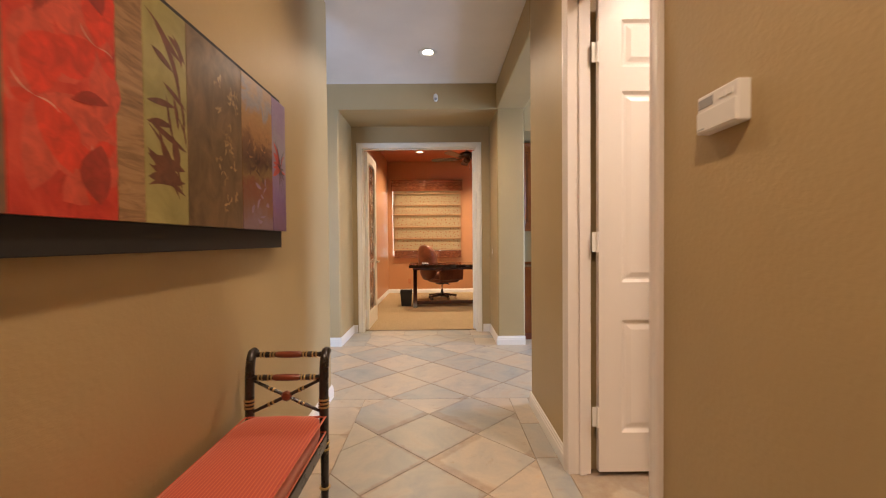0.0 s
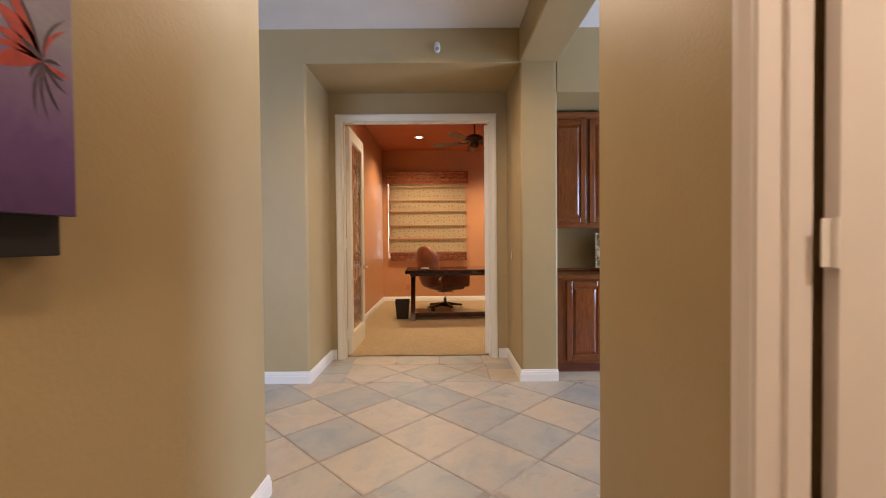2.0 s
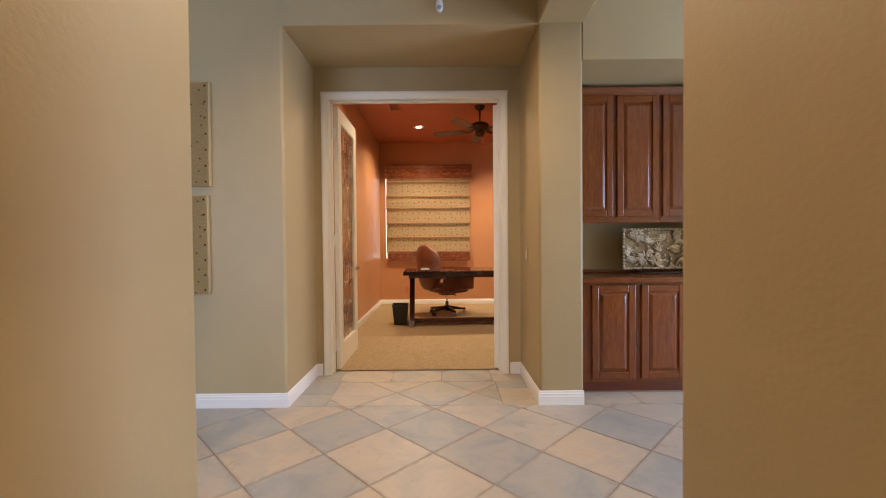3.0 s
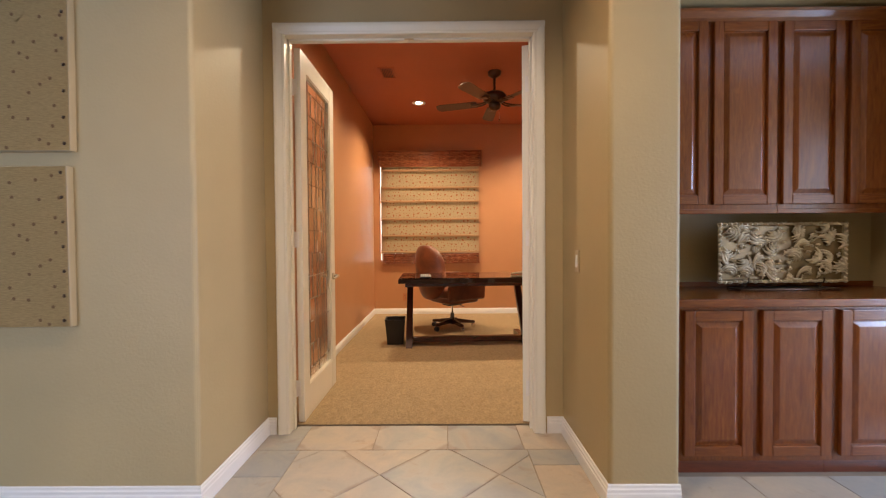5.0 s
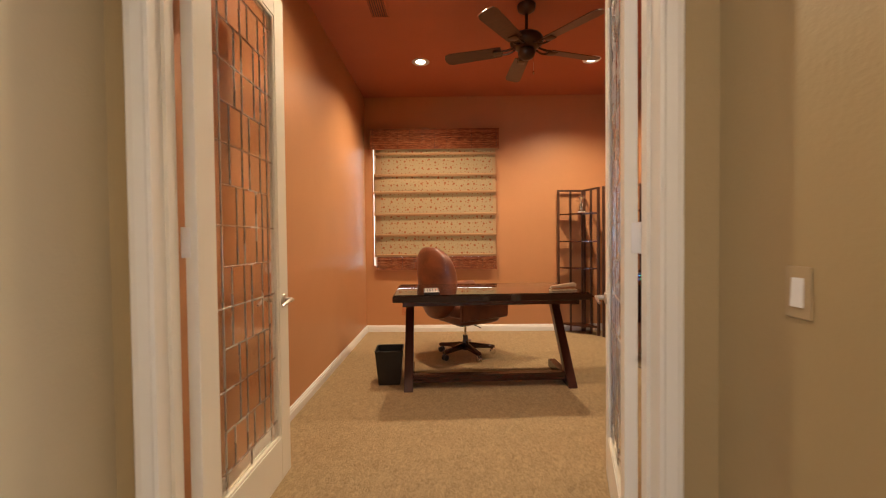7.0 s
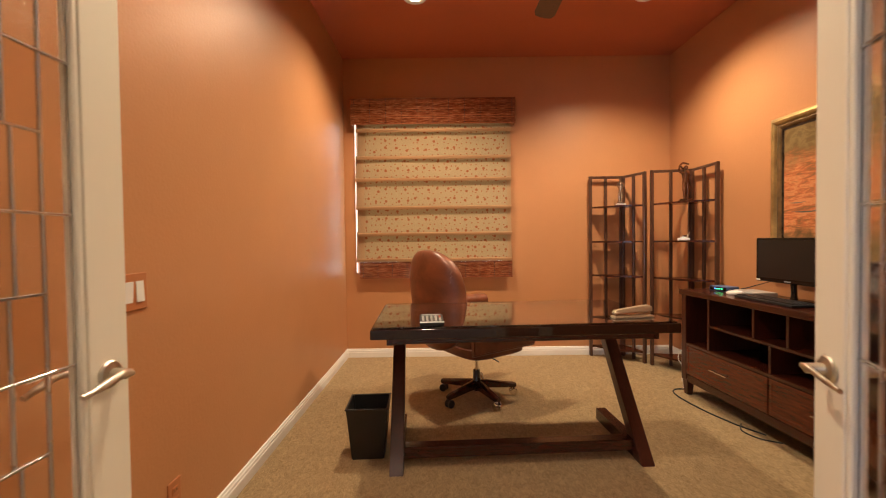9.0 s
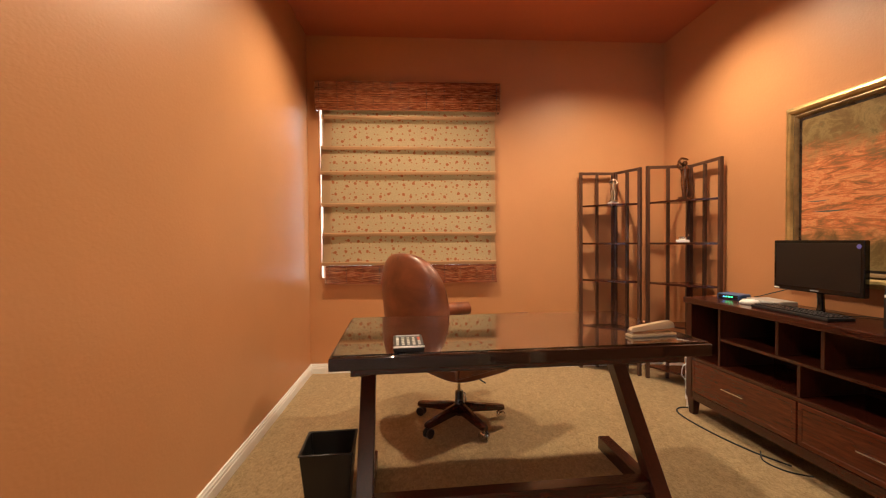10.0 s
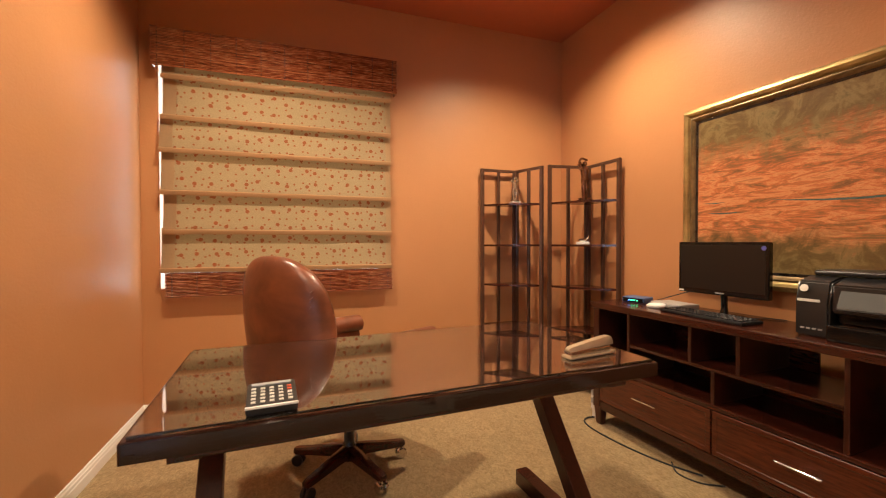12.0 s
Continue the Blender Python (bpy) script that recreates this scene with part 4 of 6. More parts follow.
def raised_door(name, x0, x1, z0, z1, y, parent, mat_z=None):
    """A raised-panel cabinet door that faces -y."""
    st = 0.052
    bm = bmesh.new()
    nested(bm, x0 + st - 0.004, x1 - st + 0.004, z0 + st - 0.004, z1 - st + 0.004, [(0, -0.018), (0, -0.013), (0.012, -0.013), (0.034, -0.003), (0.038, -0.002)], y)
    door = part(name, bm, CHERRY_Z, parent, "raised-panel cherry door")
    def rail(a, b, m, nm):
        part(nm, block(a, b, 0.004), m, door)
    rail((x0, y, z0), (x0 + st, y + 0.02, z1), CHERRY_Z, "stile"); rail((x1 - st, y, z0), (x1, y + 0.02, z1), CHERRY_Z, "stile")
    rail((x0 + st, y + 0.0005, z0), (x1 - st, y + 0.02, z0 + st), CHERRY_X, "rail"); rail((x0 + st, y + 0.0005, z1 - st), (x1 - st, y + 0.02, z1), CHERRY_X, "rail")
    return door


def cabinet_unit(name, x0, x1, z0, z1, yf, yb, doors, label, crown=False, kick=False):
    root = thing(name, Matrix.Identity(4), label, "cabinet", "built-in niche cabinets")
    bm = bmesh.new()
    zb = z0 + (0.085 if kick else 0)
    box(bm, (x0 + 0.001, yf, zb), (x1 - 0.001, yb, z1))
    part("carcass", bm, CHERRY_Z, root)
    if kick:
        part("toe_kick", block((x0 + 0.001, yf + 0.045, z0), (x1 - 0.001, yb, zb - 0.001)), RED_WOOD, root, "dark recessed toe kick")
    for a, b, c, d in doors:
        raised_door("door", a, b, c, d, yf - 0.021, root)
    if crown:
        bm = bmesh.new()
        rings = [[(x, yf - d, z) for d, z in ((0, z1 - 0.03), (0.008, z1 - 0.03), (0.012, z1 - 0.012), (0.03, z1 + 0.015), (0.034, z1 + 0.03), (0, z1 + 0.03))] for x in (x0, x1)]
        grid_skin(bm, rings)
        part("crown_moulding", bm, CHERRY_X, root)
        part("light_rail", block((x0, yf - 0.004, z0 - 0.022), (x1, yf + 0.018, z0 + 0.006), 0.004), CHERRY_X, root)


cabinet_unit("base_cabinet", NL, 1.952, 0.0, 0.853, 4.985, 5.498, [(1.206, 1.541, 0.115, 0.838), (1.588, 1.928, 0.115, 0.838)], "cherry wood base cabinet with two raised-panel doors", kick=True)
cabinet_unit("base_cabinet", 1.952, NR, 0.0, 0.853, 4.985, 5.498, [(1.975, 2.305, 0.115, 0.838), (2.345, 2.64, 0.115, 0.838)], "cherry wood base cabinet with two raised-panel doors", kick=True)
cabinet_unit("wall_cabinet", NL, 1.871, 1.350, 2.410, 5.24, 5.498, [(1.125, 1.475, 1.379, 2.375), (1.509, 1.854, 1.379, 2.375)], "cherry wood wall cabinet with two raised-panel doors", crown=True)
cabinet_unit("wall_cabinet", 1.871, NR, 1.350, 2.410, 5.24, 5.498, [(1.888, 2.220, 1.379, 2.375), (2.254, 2.600, 1.379, 2.375)], "cherry wood wall cabinet with two raised-panel doors", crown=True)
root = thing("countertop", Matrix.Identity(4), "polished cherry wood countertop on the base cabinets", "countertop")
part("slab", block((NL + 0.001, 4.945, 0.8545), (NR - 0.001, 5.497, 0.897), 0.008, 3), CHERRY_X, root)
part("backsplash_lip", block((NL + 0.001, 5.478, 0.897), (NR - 0.001, 5.497, 0.927), 0.003), CHERRY_X, root)


def carved_panel():
    rnd = random.Random(9)
    root = thing("carved_panel", pose(1.968, 5.31, 0.899, 0, 0, 2), "cream carved openwork panel of leaf scrolls on a metal stand", "carving")
    x0, x1, z0, z1 = -0.37, 0.37, 0.045, 0.375
    part("back_plate", block((x0 + 0.01, 0.014, z0 + 0.01), (x1 - 0.01, 0.020, z1 - 0.01), 0.003), GOLD_DARK, root, "shadowed ground of the carving")
    bm = bmesh.new()
    def frond(cx, cz, r, sweep, ph, w):
        pts, rad = [], []
        for i in range(11):
            t = i / 10
            a = ph + sweep * (t - 0.5)
            k = r * (0.75 + 0.5 * t)
            pts.append((min(max(cx + k * math.cos(a), x0 + 0.01), x1 - 0.01), 0.010 - 0.016 * math.sin(math.pi * t), min(max(cz + k * math.sin(a), z0 + 0.01), z1 - 0.01)))
            rad.append(w * (0.25 + 0.9 * math.sin(math.pi * min(1, 0.12 + 0.9 * t)) ** 0.8))
        tube(bm, pts, rad, 7)
    for i in range(8):
        for j in range(4):
            cx, cz = x0 + 0.05 + 0.092 * i + rnd.uniform(-0.02, 0.02), z0 + 0.045 + 0.08 * j + rnd.uniform(-0.015, 0.015)
            ph, sg = rnd.uniform(0, 6.3), rnd.choice((-1, 1))
            for q in range(4):
                frond(cx, cz, 0.018 + 0.013 * q, sg * rnd.uniform(1.6, 2.6), ph + 0.25 * q, rnd.uniform(0.005, 0.0085))
    for i in range(90):
        x, z, a = rnd.uniform(x0 + 0.03, x1 - 0.03), rnd.uniform(z0 + 0.03, z1 - 0.03), rnd.uniform(0, 6.3)
        l = rnd.uniform(0.02, 0.04)
        dx, dz = l * math.cos(a), l * math.sin(a)
        tube(bm, [(x - dx * 0.6, 0.010, z - dz * 0.6), (x, -0.004, z), (x + dx * 0.5, 0.006, z + dz * 0.5)], [0.002, 0.008, 0.002], 6)
    part("scrollwork", bm, CARVED, root, "interlaced cream carved leaf scrolls", smooth=True)
    bm = bmesh.new()
    for i in range(26):
        t = i / 25
        for z in (z0, z1): tube(bm, [(x0 + 0.74 * t - 0.012, 0.008, z), (x0 + 0.74 * t, 0.0, z + rnd.uniform(-0.003, 0.003)), (x0 + 0.74 * t + 0.016, 0.008, z)], [0.006, 0.011, 0.006], 6)
    for i in range(12):
        for x in (x0, x1): tube(bm, [(x, 0.008, z0 + 0.33 * i / 12), (x, 0.0, z0 + 0.33 * (i + 0.5) / 12), (x, 0.008, z0 + 0.33 * (i + 1) / 12)], [0.006, 0.011, 0.006], 6)
    part("border", bm, CARVED, root, "knobbly carved border", smooth=True)
    bm = bmesh.new()
    box(bm, (-0.29, -0.055, 0.0), (0.29, 0.055, 0.010), 0.002)
    for s in (-1, 1):
        tube(bm, [(s * 0.22, 0.0, 0.008), (s * 0.22, 0.0, 0.04)], 0.005, 8)
        tube(bm, arc([(s * 0.22, 0.024, 0.012), (s * 0.22, 0.026, 0.06), (s * 0.22, 0.026, 0.20)], 3), 0.004, 8)
        tube(bm, arc([(s * 0.22, -0.022, 0.07), (s * 0.22, -0.018, 0.04), (s * 0.22, 0.022, 0.036)], 4), 0.004, 8)
    part("stand", bm, BRONZE, root, "dark metal display stand", smooth=True)


carved_panel()

# ---- study: doors ----


def french_door(name, hinge, angle, s, label):
    """Leaded glass leaf; local x runs from hinge to free edge, the leaf lies on the s side of local y."""
    rnd = random.Random(21)
    root = thing(name, pose(hinge[0], hinge[1], 0.014, 0, 0, angle), label, "door", "pair of study doors")
    tagged(root, kind="structure")
    W, H, T, st, top, bot = 0.765, 2.418, 0.042, 0.108, 0.125, 0.215
    y0, y1 = 0.0, s * T
    for a, b in ((0, st), (W - st, W)):
        part("stile", block((a, y0, 0), (b, y1, H), 0.003), CREAM, root)
    part("rail", block((st, y0 + s * 0.001, 0), (W - st, y1 - s * 0.001, bot), 0.002), CREAM, root, "bottom rail")
    part("rail", block((st, y0 + s * 0.001, H - top), (W - st, y1 - s * 0.001, H), 0.002), CREAM, root, "top rail")
    gx0, gx1, gz0, gz1, gy = st, W - st, bot, H - top, s * T / 2
    for side in (0, 1):
        bm = bmesh.new()
        ya, yb = (s * 0.004, s * 0.016) if side == 0 else (s * (T - 0.016), s * (T - 0.004))
        for a, b in (((gx0, gz0), (gx0 + 0.014, gz1)), ((gx1 - 0.014, gz0), (gx1, gz1)), ((gx0 + 0.014, gz0), (gx1 - 0.014, gz0 + 0.014)), ((gx0 + 0.014, gz1 - 0.014), (gx1 - 0.014, gz1))):
            box(bm, (a[0], ya, a[1]), (b[0], yb, b[1]), 0.003, 1)
        part("glazing_bead", bm, CREAM, root)
    x0, x1, z0, z1 = gx0 + 0.012, gx1 - 0.012, gz0 + 0.012, gz1 - 0.012
    edge, rows = 0.062, 14
    zs = [z0] + [z0 + 0.075 + (z1 - z0 - 0.15) * k / (rows - 2) for k in range(rows - 1)] + [z1]
    came = bmesh.new()
    def bar(xa, za, xb, zb, w=0.0058):
        if abs(xa - xb) < 1e-6: box(came, (xa - w / 2, gy - 0.0055, za), (xa + w / 2, gy + 0.0055, zb), 0.001, 1)
        else: box(came, (xa, gy - 0.0058, za - w / 2), (xb, gy + 0.0058, za + w / 2), 0.001, 1)
    def pane(xa, xb, za, zb, k):
        bm = bmesh.new()
        g = 0.0015
        nested(bm, xa + g, xb - g, za + g, zb - g, [(0, -0.0025), (0, 0.0012), (0.006, 0.0025)], gy)
        ob = part("pane", bm, PANES[k], root)
        ob.visible_shadow = False
    xi0, xi1 = x0 + edge, x1 - edge
    bar(xi0, z0, xi0, z1); bar(xi1, z0, xi1, z1)
    for k in range(1, len(zs) - 1):
        full = k % 2 == 1
        bar(x0 if full else xi0, zs[k], x1 if full else xi1, zs[k])
    marks = [zs[0], *zs[1:-1:2], zs[-1]]
    for a, b in zip(marks, marks[1:]):
        pane(x0, xi0, a, b, rnd.choice((0, 0, 1))); pane(xi1, x1, a, b, rnd.choice((0, 0, 1)))
    for k in range(len(zs) - 1):
        w = xi1 - xi0
        if k in (0, len(zs) - 2): cuts = [0.5]
        else: cuts = [[0.17, 0.42, 0.58, 0.83], [0.17, 0.42, 0.58, 0.83], [0.29, 0.44, 0.71, 0.86], [0.29, 0.44, 0.71, 0.86]][k % 4]
        ends = [xi0] + [xi0 + w * c for c in cuts] + [xi1]
        for c in ends[1:-1]: bar(c, zs[k], c, zs[k + 1], 0.0048)
        for a, b in zip(ends, ends[1:]): pane(a, b, zs[k], zs[k + 1], rnd.choice((0, 1, 2, 2, 3)))
    part("lead_came", came, LEAD, root, "grey lead strips between the panes")
    hx, hz = W - 0.058, 0.895
    for side in (-1, 1):
        yb = 0.0 if side == -s else s * T
        d = -s if side == -s else s
        turn = Matrix.Rotation(radians(90 * -d), 3, "X")
        bm = bmesh.new()
        lathe(bm, [(0.0, 0.0), (0.031, 0.0), (0.032, 0.004), (0.028, 0.009), (0.014, 0.012), (0.011, 0.045), (0.0, 0.05)], (hx, yb, hz), 24, turn)
        rose = part("handle", bm, NICKEL, root, "satin nickel lever handle on a round rose", smooth=True)
        yy = yb + d * 0.046
        part("lever", piped(arc([(hx + 0.012, yy - d * 0.004, hz), (hx - 0.03, yy + d * 0.004, hz + 0.006), (hx - 0.075, yy, hz - 0.004), (hx - 0.115, yy - d * 0.006, hz - 0.012)], 5), [0.010] * 6 + [0.009] * 6 + [0.007] * 4, 10, 0.7), NICKEL, rose, smooth=True)
    for z in (0.22, 1.19, 2.17):
        bm = bmesh.new()
        ya, yb = sorted((s * (T - 0.020), s * (T + 0.012)))
        box(bm, (-0.004, ya, z - 0.05), (-0.0005, yb, z + 0.05), 0.001)
        lathe(bm, [(0.006, z - 0.052), (0.007, z - 0.045), (0.007, z + 0.045), (0.006, z + 0.052)], (0.002, s * (T + 0.008), 0), 10)
        part("hinge", bm, TRIM, root, "white painted butt hinge", smooth=True)
    return root


french_door("door_study_west", (-0.888, 5.602), 90.0, 1, "cream study door with leaded glass standing open inward")
french_door("door_study_east", (0.530, 5.602), 73.2, -1, "cream study door with leaded glass swung wide open inward")

# ---- study: window and blind ----
root = thing("window_study", Matrix.Identity(4), "white framed window behind the blind", "window")
tagged(root, kind="structure")
for a, b in (((-1.005, 9.66, 0.88), (-0.97, 9.70, 2.5)), ((0.50, 9.66, 0.88), (0.55, 9.70, 2.5)), ((-0.97, 9.66, 0.88), (0.50, 9.70, 0.93)), ((-0.97, 9.66, 2.45), (0.50, 9.70, 2.5)), ((-0.24, 9.665, 0.93), (-0.20, 9.695, 2.45))):
    part("window_frame", block(a, b, 0.003), TRIM, root)
for a, b in ((-0.97, -0.24), (-0.20, 0.50)):
    ob = part("pane", block((a, 9.678, 0.93), (b, 9.682, 2.45)), GLASS, root)
    ob.visible_shadow = False


def bamboo_slats(parent, x0, x1, z0, z1, y, pitch=0.0098, r=0.0054):
    """Thin uneven split-bamboo rods, and the threads that bind them."""
    rnd = random.Random(3)
    for k in range(int((z1 - z0) / pitch)):
        z = z0 + pitch * (k + 0.5)
        dy, rings, n = rnd.uniform(-0.0012, 0.0012), [], 14
        for i in range(n + 1):
            x = x0 + (x1 - x0) * i / n + (rnd.uniform(-0.004, 0.004) if i in (0, n) else 0)
            q = r * rnd.uniform(0.85, 1.1)
            dz = rnd.uniform(-0.0007, 0.0007)
            rings.append([(x, y + dy + q * math.cos(t), z + dz + q * math.sin(t) * 0.95) for t in (0.6, 1.9, 3.1, 4.4, 5.6)])
        bm = bmesh.new()
        grid_skin(bm, rings)
        part("slat", bm, BAMBOO, parent, smooth=True)
    for k in range(11):
        x = x0 + 0.035 + (x1 - x0 - 0.07) * k / 10
        part("thread", block((x, y - 0.0062, z0), (x + 0.0025, y - 0.0052, z1)), BLACK_WOOD, parent)


def roman_blind():
    root = thing("roman_blind", pose(0, NORTH, 0), "beige dotted roman blind with woven bamboo valance and hem", "blind")
    vx0, vx1 = -1.024, 0.617
    bm = bmesh.new()
    box(bm, (vx0 + 0.002, -0.0845, 2.368), (vx1 - 0.002, -0.080, 2.621))
    for x in (vx0, vx1 - 0.01): box(bm, (x + 0.001, -0.082, 2.368), (x + 0.009, 0, 2.621))
    box(bm, (vx0 + 0.01, -0.08, 2.613), (vx1 - 0.01, 0, 2.622))
    val = part("valance", bm, BAMBOO, root, "woven brown bamboo valance")
    bamboo_slats(val, vx0, vx1, 2.366, 2.623, -0.088)
    x0, x1 = -0.962, 0.576
    reach = [0.012, 0.006, 0.030, 0.024, 0.014, 0.027]
    zs = [2.40, 2.300, 2.030, 1.810, 1.527, 1.262, 1.002]
    n = 40
    for k in range(len(zs) - 1):
        a, b = (zs[k] + 0.035 if k else 2.56), zs[k + 1]
        x0 = -0.962 - reach[k]
        rings = []
        for i in range(n + 1):
            x = x0 + (x1 - x0) * i / n
            wob = 0.004 * noise.noise((x * 4, k * 3.1, 0)) - (0.012 * math.exp(-((x + 0.6) / 0.35) ** 2) if k == 2 else 0)
            front = []
            for j in range(7):
                t = j / 6
                front.append((x, -0.030 - 0.030 * t ** 1.6 + wob * math.sin(math.pi * t) * 1.4 - (0.006 if j == 6 else 0), a + (b - 0.0 - a) * t + (0.003 * noise.noise((x * 5, k, 7)) if j == 6 else 0)))
            rings.append(front + [(p[0], p[1] + 0.0022, p[2]) for p in front[::-1]])
        bm = bmesh.new()
        grid_skin(bm, rings)
        fold = part("fold", bm, CLOTH, root, "rust-dotted beige cloth fold", smooth=True)
        for i0, i1 in ((0, 2), (n - 1, n)):
            bm = bmesh.new()
            grid_skin(bm, [[(p[0], p[1] - 0.0012, p[2]) for p in rings[i][:7]] + [(p[0], p[1] - 0.0004, p[2]) for p in rings[i][:7][::-1]] for i in range(i0, i1 + 1)])
            part("side_hem", bm, CLOTH_SIDE, fold, "plain beige side hem", smooth=True)
        rings = []
        for i in range(n + 1):
            x = x0 + (x1 - x0) * i / n
            dz = 0.003 * noise.noise((x * 5, k, 7))
            rings.append([(x, y, z + dz) for y, z in ((-0.066, b + 0.026), (-0.072, b + 0.020), (-0.074, b), (-0.070, b - 0.008), (-0.058, b - 0.004), (-0.060, b + 0.022))])
        bm = bmesh.new()
        grid_skin(bm, rings)
        part("hem_band", bm, CLOTH_HEM, fold, "plain hem band painted rust-beige as if lit", smooth=True)
    bm = bmesh.new()
    box(bm, (-0.958, -0.058, 0.83), (x1 + 0.002, -0.054, 0.992))
    band = part("bottom_band", bm, BAMBOO, root, "woven brown bamboo bottom band")
    bamboo_slats(band, -0.960, x1 + 0.004, 0.828, 0.992, -0.062)


roman_blind()

# ---- study: desk group ----
DESK = pose(0.272, 7.735, 0.0, 0, 0, 2.7)


def desk():
    root = thing("desk", DESK, "dark espresso desk with glass top and slanted trestle legs", "desk")
    W, D = 0.762, 0.388
    part("tabletop", block((-W, -D, 0.734), (W, D, 0.782), 0.004), ESPRESSO_TOP, root)
    gl = part("glass_sheet", block((-W + 0.012, -D + 0.012, 0.7825), (W - 0.012, D - 0.012, 0.7905), 0.002), DESK_GLASS, root, "clear protective glass sheet")
    gl.visible_shadow = False
    bm = bmesh.new()
    for sy in (-1, 1): box(bm, (-W + 0.095, sy * (D - 0.085) - 0.016, 0.694), (W - 0.095, sy * (D - 0.085) + 0.016, 0.7335), 0.003)
    part("apron", bm, ESPRESSO_X, root)
    for s in (-1, 1):
        x0, x1 = s * 0.655 - 0.036, s * 0.655 + 0.036
        part("top_rail", block((x0, -D + 0.07, 0.689), (x1, D - 0.07, 0.7337), 0.003), ESPRESSO_Y, root)
        bm = bmesh.new()
        grid_skin(bm, [[(x, y, z) for x, y in ((x0, yy - 0.042), (x1, yy - 0.042), (x1, yy + 0.042), (x0, yy + 0.042))] for yy, z in ((-0.242, 0.013), (0.275, 0.690))])
        bmesh.ops.bevel(bm, geom=bm.edges[:], offset=0.003, segments=1, affect="EDGES")
        part("leg", bm, ESPRESSO_Z, root)
        bm = bmesh.new()
        box(bm, (x0 + 0.004, -0.225, 0.013), (x1 - 0.004, 0.300, 0.085), 0.003)
        part("foot", bm, ESPRESSO_Y, root)
    part("stretcher", block((-0.625, -0.195, 0.055), (0.625, -0.125, 0.115), 0.004), ESPRESSO_X, root)


desk()


def on_desk(x, y, turn=0):
    """A pose on the desk's glass, by its place in the room."""
    return pose(x, y, 0.791, 0, 0, turn)


def stapler():
    root = thing("stapler", on_desk(0.872, 7.512, 8), "champagne-coloured desk stapler on the glass desk top", "stapler")
    part("base", block((-0.115, -0.026, 0), (0.105, 0.026, 0.011), 0.005), PLATE_GOLD, root)
    part("magazine", block((-0.110, -0.017, 0.011), (0.085, 0.017, 0.028), 0.004), CHROME, root)
    bm = bmesh.new()
    rings = []
    for x, w, z0, z1 in ((-0.112, 0.014, 0.027, 0.034), (-0.10, 0.019, 0.026, 0.040), (-0.03, 0.020, 0.030, 0.050), (0.05, 0.021, 0.033, 0.060), (0.085, 0.020, 0.033, 0.062), (0.10, 0.014, 0.031, 0.054)):
        rings.append([(x, -w, z0), (x, w, z0), (x, w, z1 - 0.012), (x, w * 0.6, z1), (x, -w * 0.6, z1), (x, -w, z1 - 0.012)])
    grid_skin(bm, rings)
    part("arm", bm, PLATE_GOLD, root, "smooth champagne metal arm", smooth=True)


PLATE_GOLD = surface("champagne_metal", (0.60, 0.47, 0.32), 0.3, 0.6, vary=0.06, bump=0.03)
stapler()


KEY_GREY = surface("pale_key_plastic", (0.50, 0.49, 0.46), 0.45, vary=0.03, bump=0)


def calculator():
    root = thing("calculator", on_desk(-0.182, 7.432, 4), "small black desk calculator with pale keys and one red key", "calculator")
    bm = bmesh.new()
    prof = [(-0.082, 0.0), (0.055, 0.0), (0.055, 0.034), (0.02, 0.030), (-0.085, 0.021)]
    grid_skin(bm, [[(x, y, z) for y, z in prof] for x in (-0.058, 0.058)])
    bmesh.ops.bevel(bm, geom=bm.edges[:], offset=0.003, segments=2, affect="EDGES")
    part("case", bm, PLASTIC_BLACK, root, "black case")
    part("front_edge", block((-0.059, -0.0875, 0.0165), (0.059, -0.081, 0.0225), 0.001), PLASTIC_WHITE, root, "white front edge")
    part("display", block((-0.048, 0.032, 0.028), (0.048, 0.050, 0.0345), 0.001), PLASTIC_GREY, root, "grey display")
    white = data_from(block((-0.0055, -0.0055, 0), (0.0055, 0.0055, 0.0025), 0.001), "key", KEY_GREY)
    red = data_from(block((-0.0055, -0.0055, 0), (0.0055, 0.0055, 0.0025), 0.001), "key", surface("red_key_plastic", (0.62, 0.09, 0.03), 0.4, vary=0.03, bump=0))
    for i in range(5):
        for j in range(5):
            ob = new("key", red if (i, j) in ((4, 4), (4, 3)) else white)
            y = -0.062 + 0.019 * j
            ob.parent, ob.location, ob.rotation_euler = root, (-0.042 + 0.021 * i, y, 0.021 + (y + 0.085) * 0.087), (radians(5), 0, 0)


calculator()


def waste_bin():
    root = thing("waste_bin", pose(-0.548, 7.680, 0.013, 0, 0, 3), "square black tapered waste bin on the carpet", "waste bin")
    bm = bmesh.new()
    def sq(w, z): return [(-w, -w, z), (w, -w, z), (w, w, z), (-w, w, z)]
    grid_skin(bm, [sq(0.088, 0), sq(0.112, 0.278), sq(0.114, 0.284), sq(0.106, 0.284), sq(0.083, 0.008)])
    bmesh.ops.bevel(bm, geom=[e for e in bm.edges if abs(e.verts[0].co.z - e.verts[1].co.z) > 0.1], offset=0.006, segments=2, affect="EDGES")
    part("body", bm, BIN, root)
    bm = bmesh.new()
    w = 0.113
    for a, b in (((-w, -w), (w, -w)), ((w, -w), (w, w)), ((w, w), (-w, w)), ((-w, w), (-w, -w))):
        tube(bm, [(a[0], a[1], 0.283), (b[0], b[1], 0.283)], 0.0045, 8)
    part("rim", bm, BIN, root, "stitched rolled rim", smooth=True)


waste_bin()


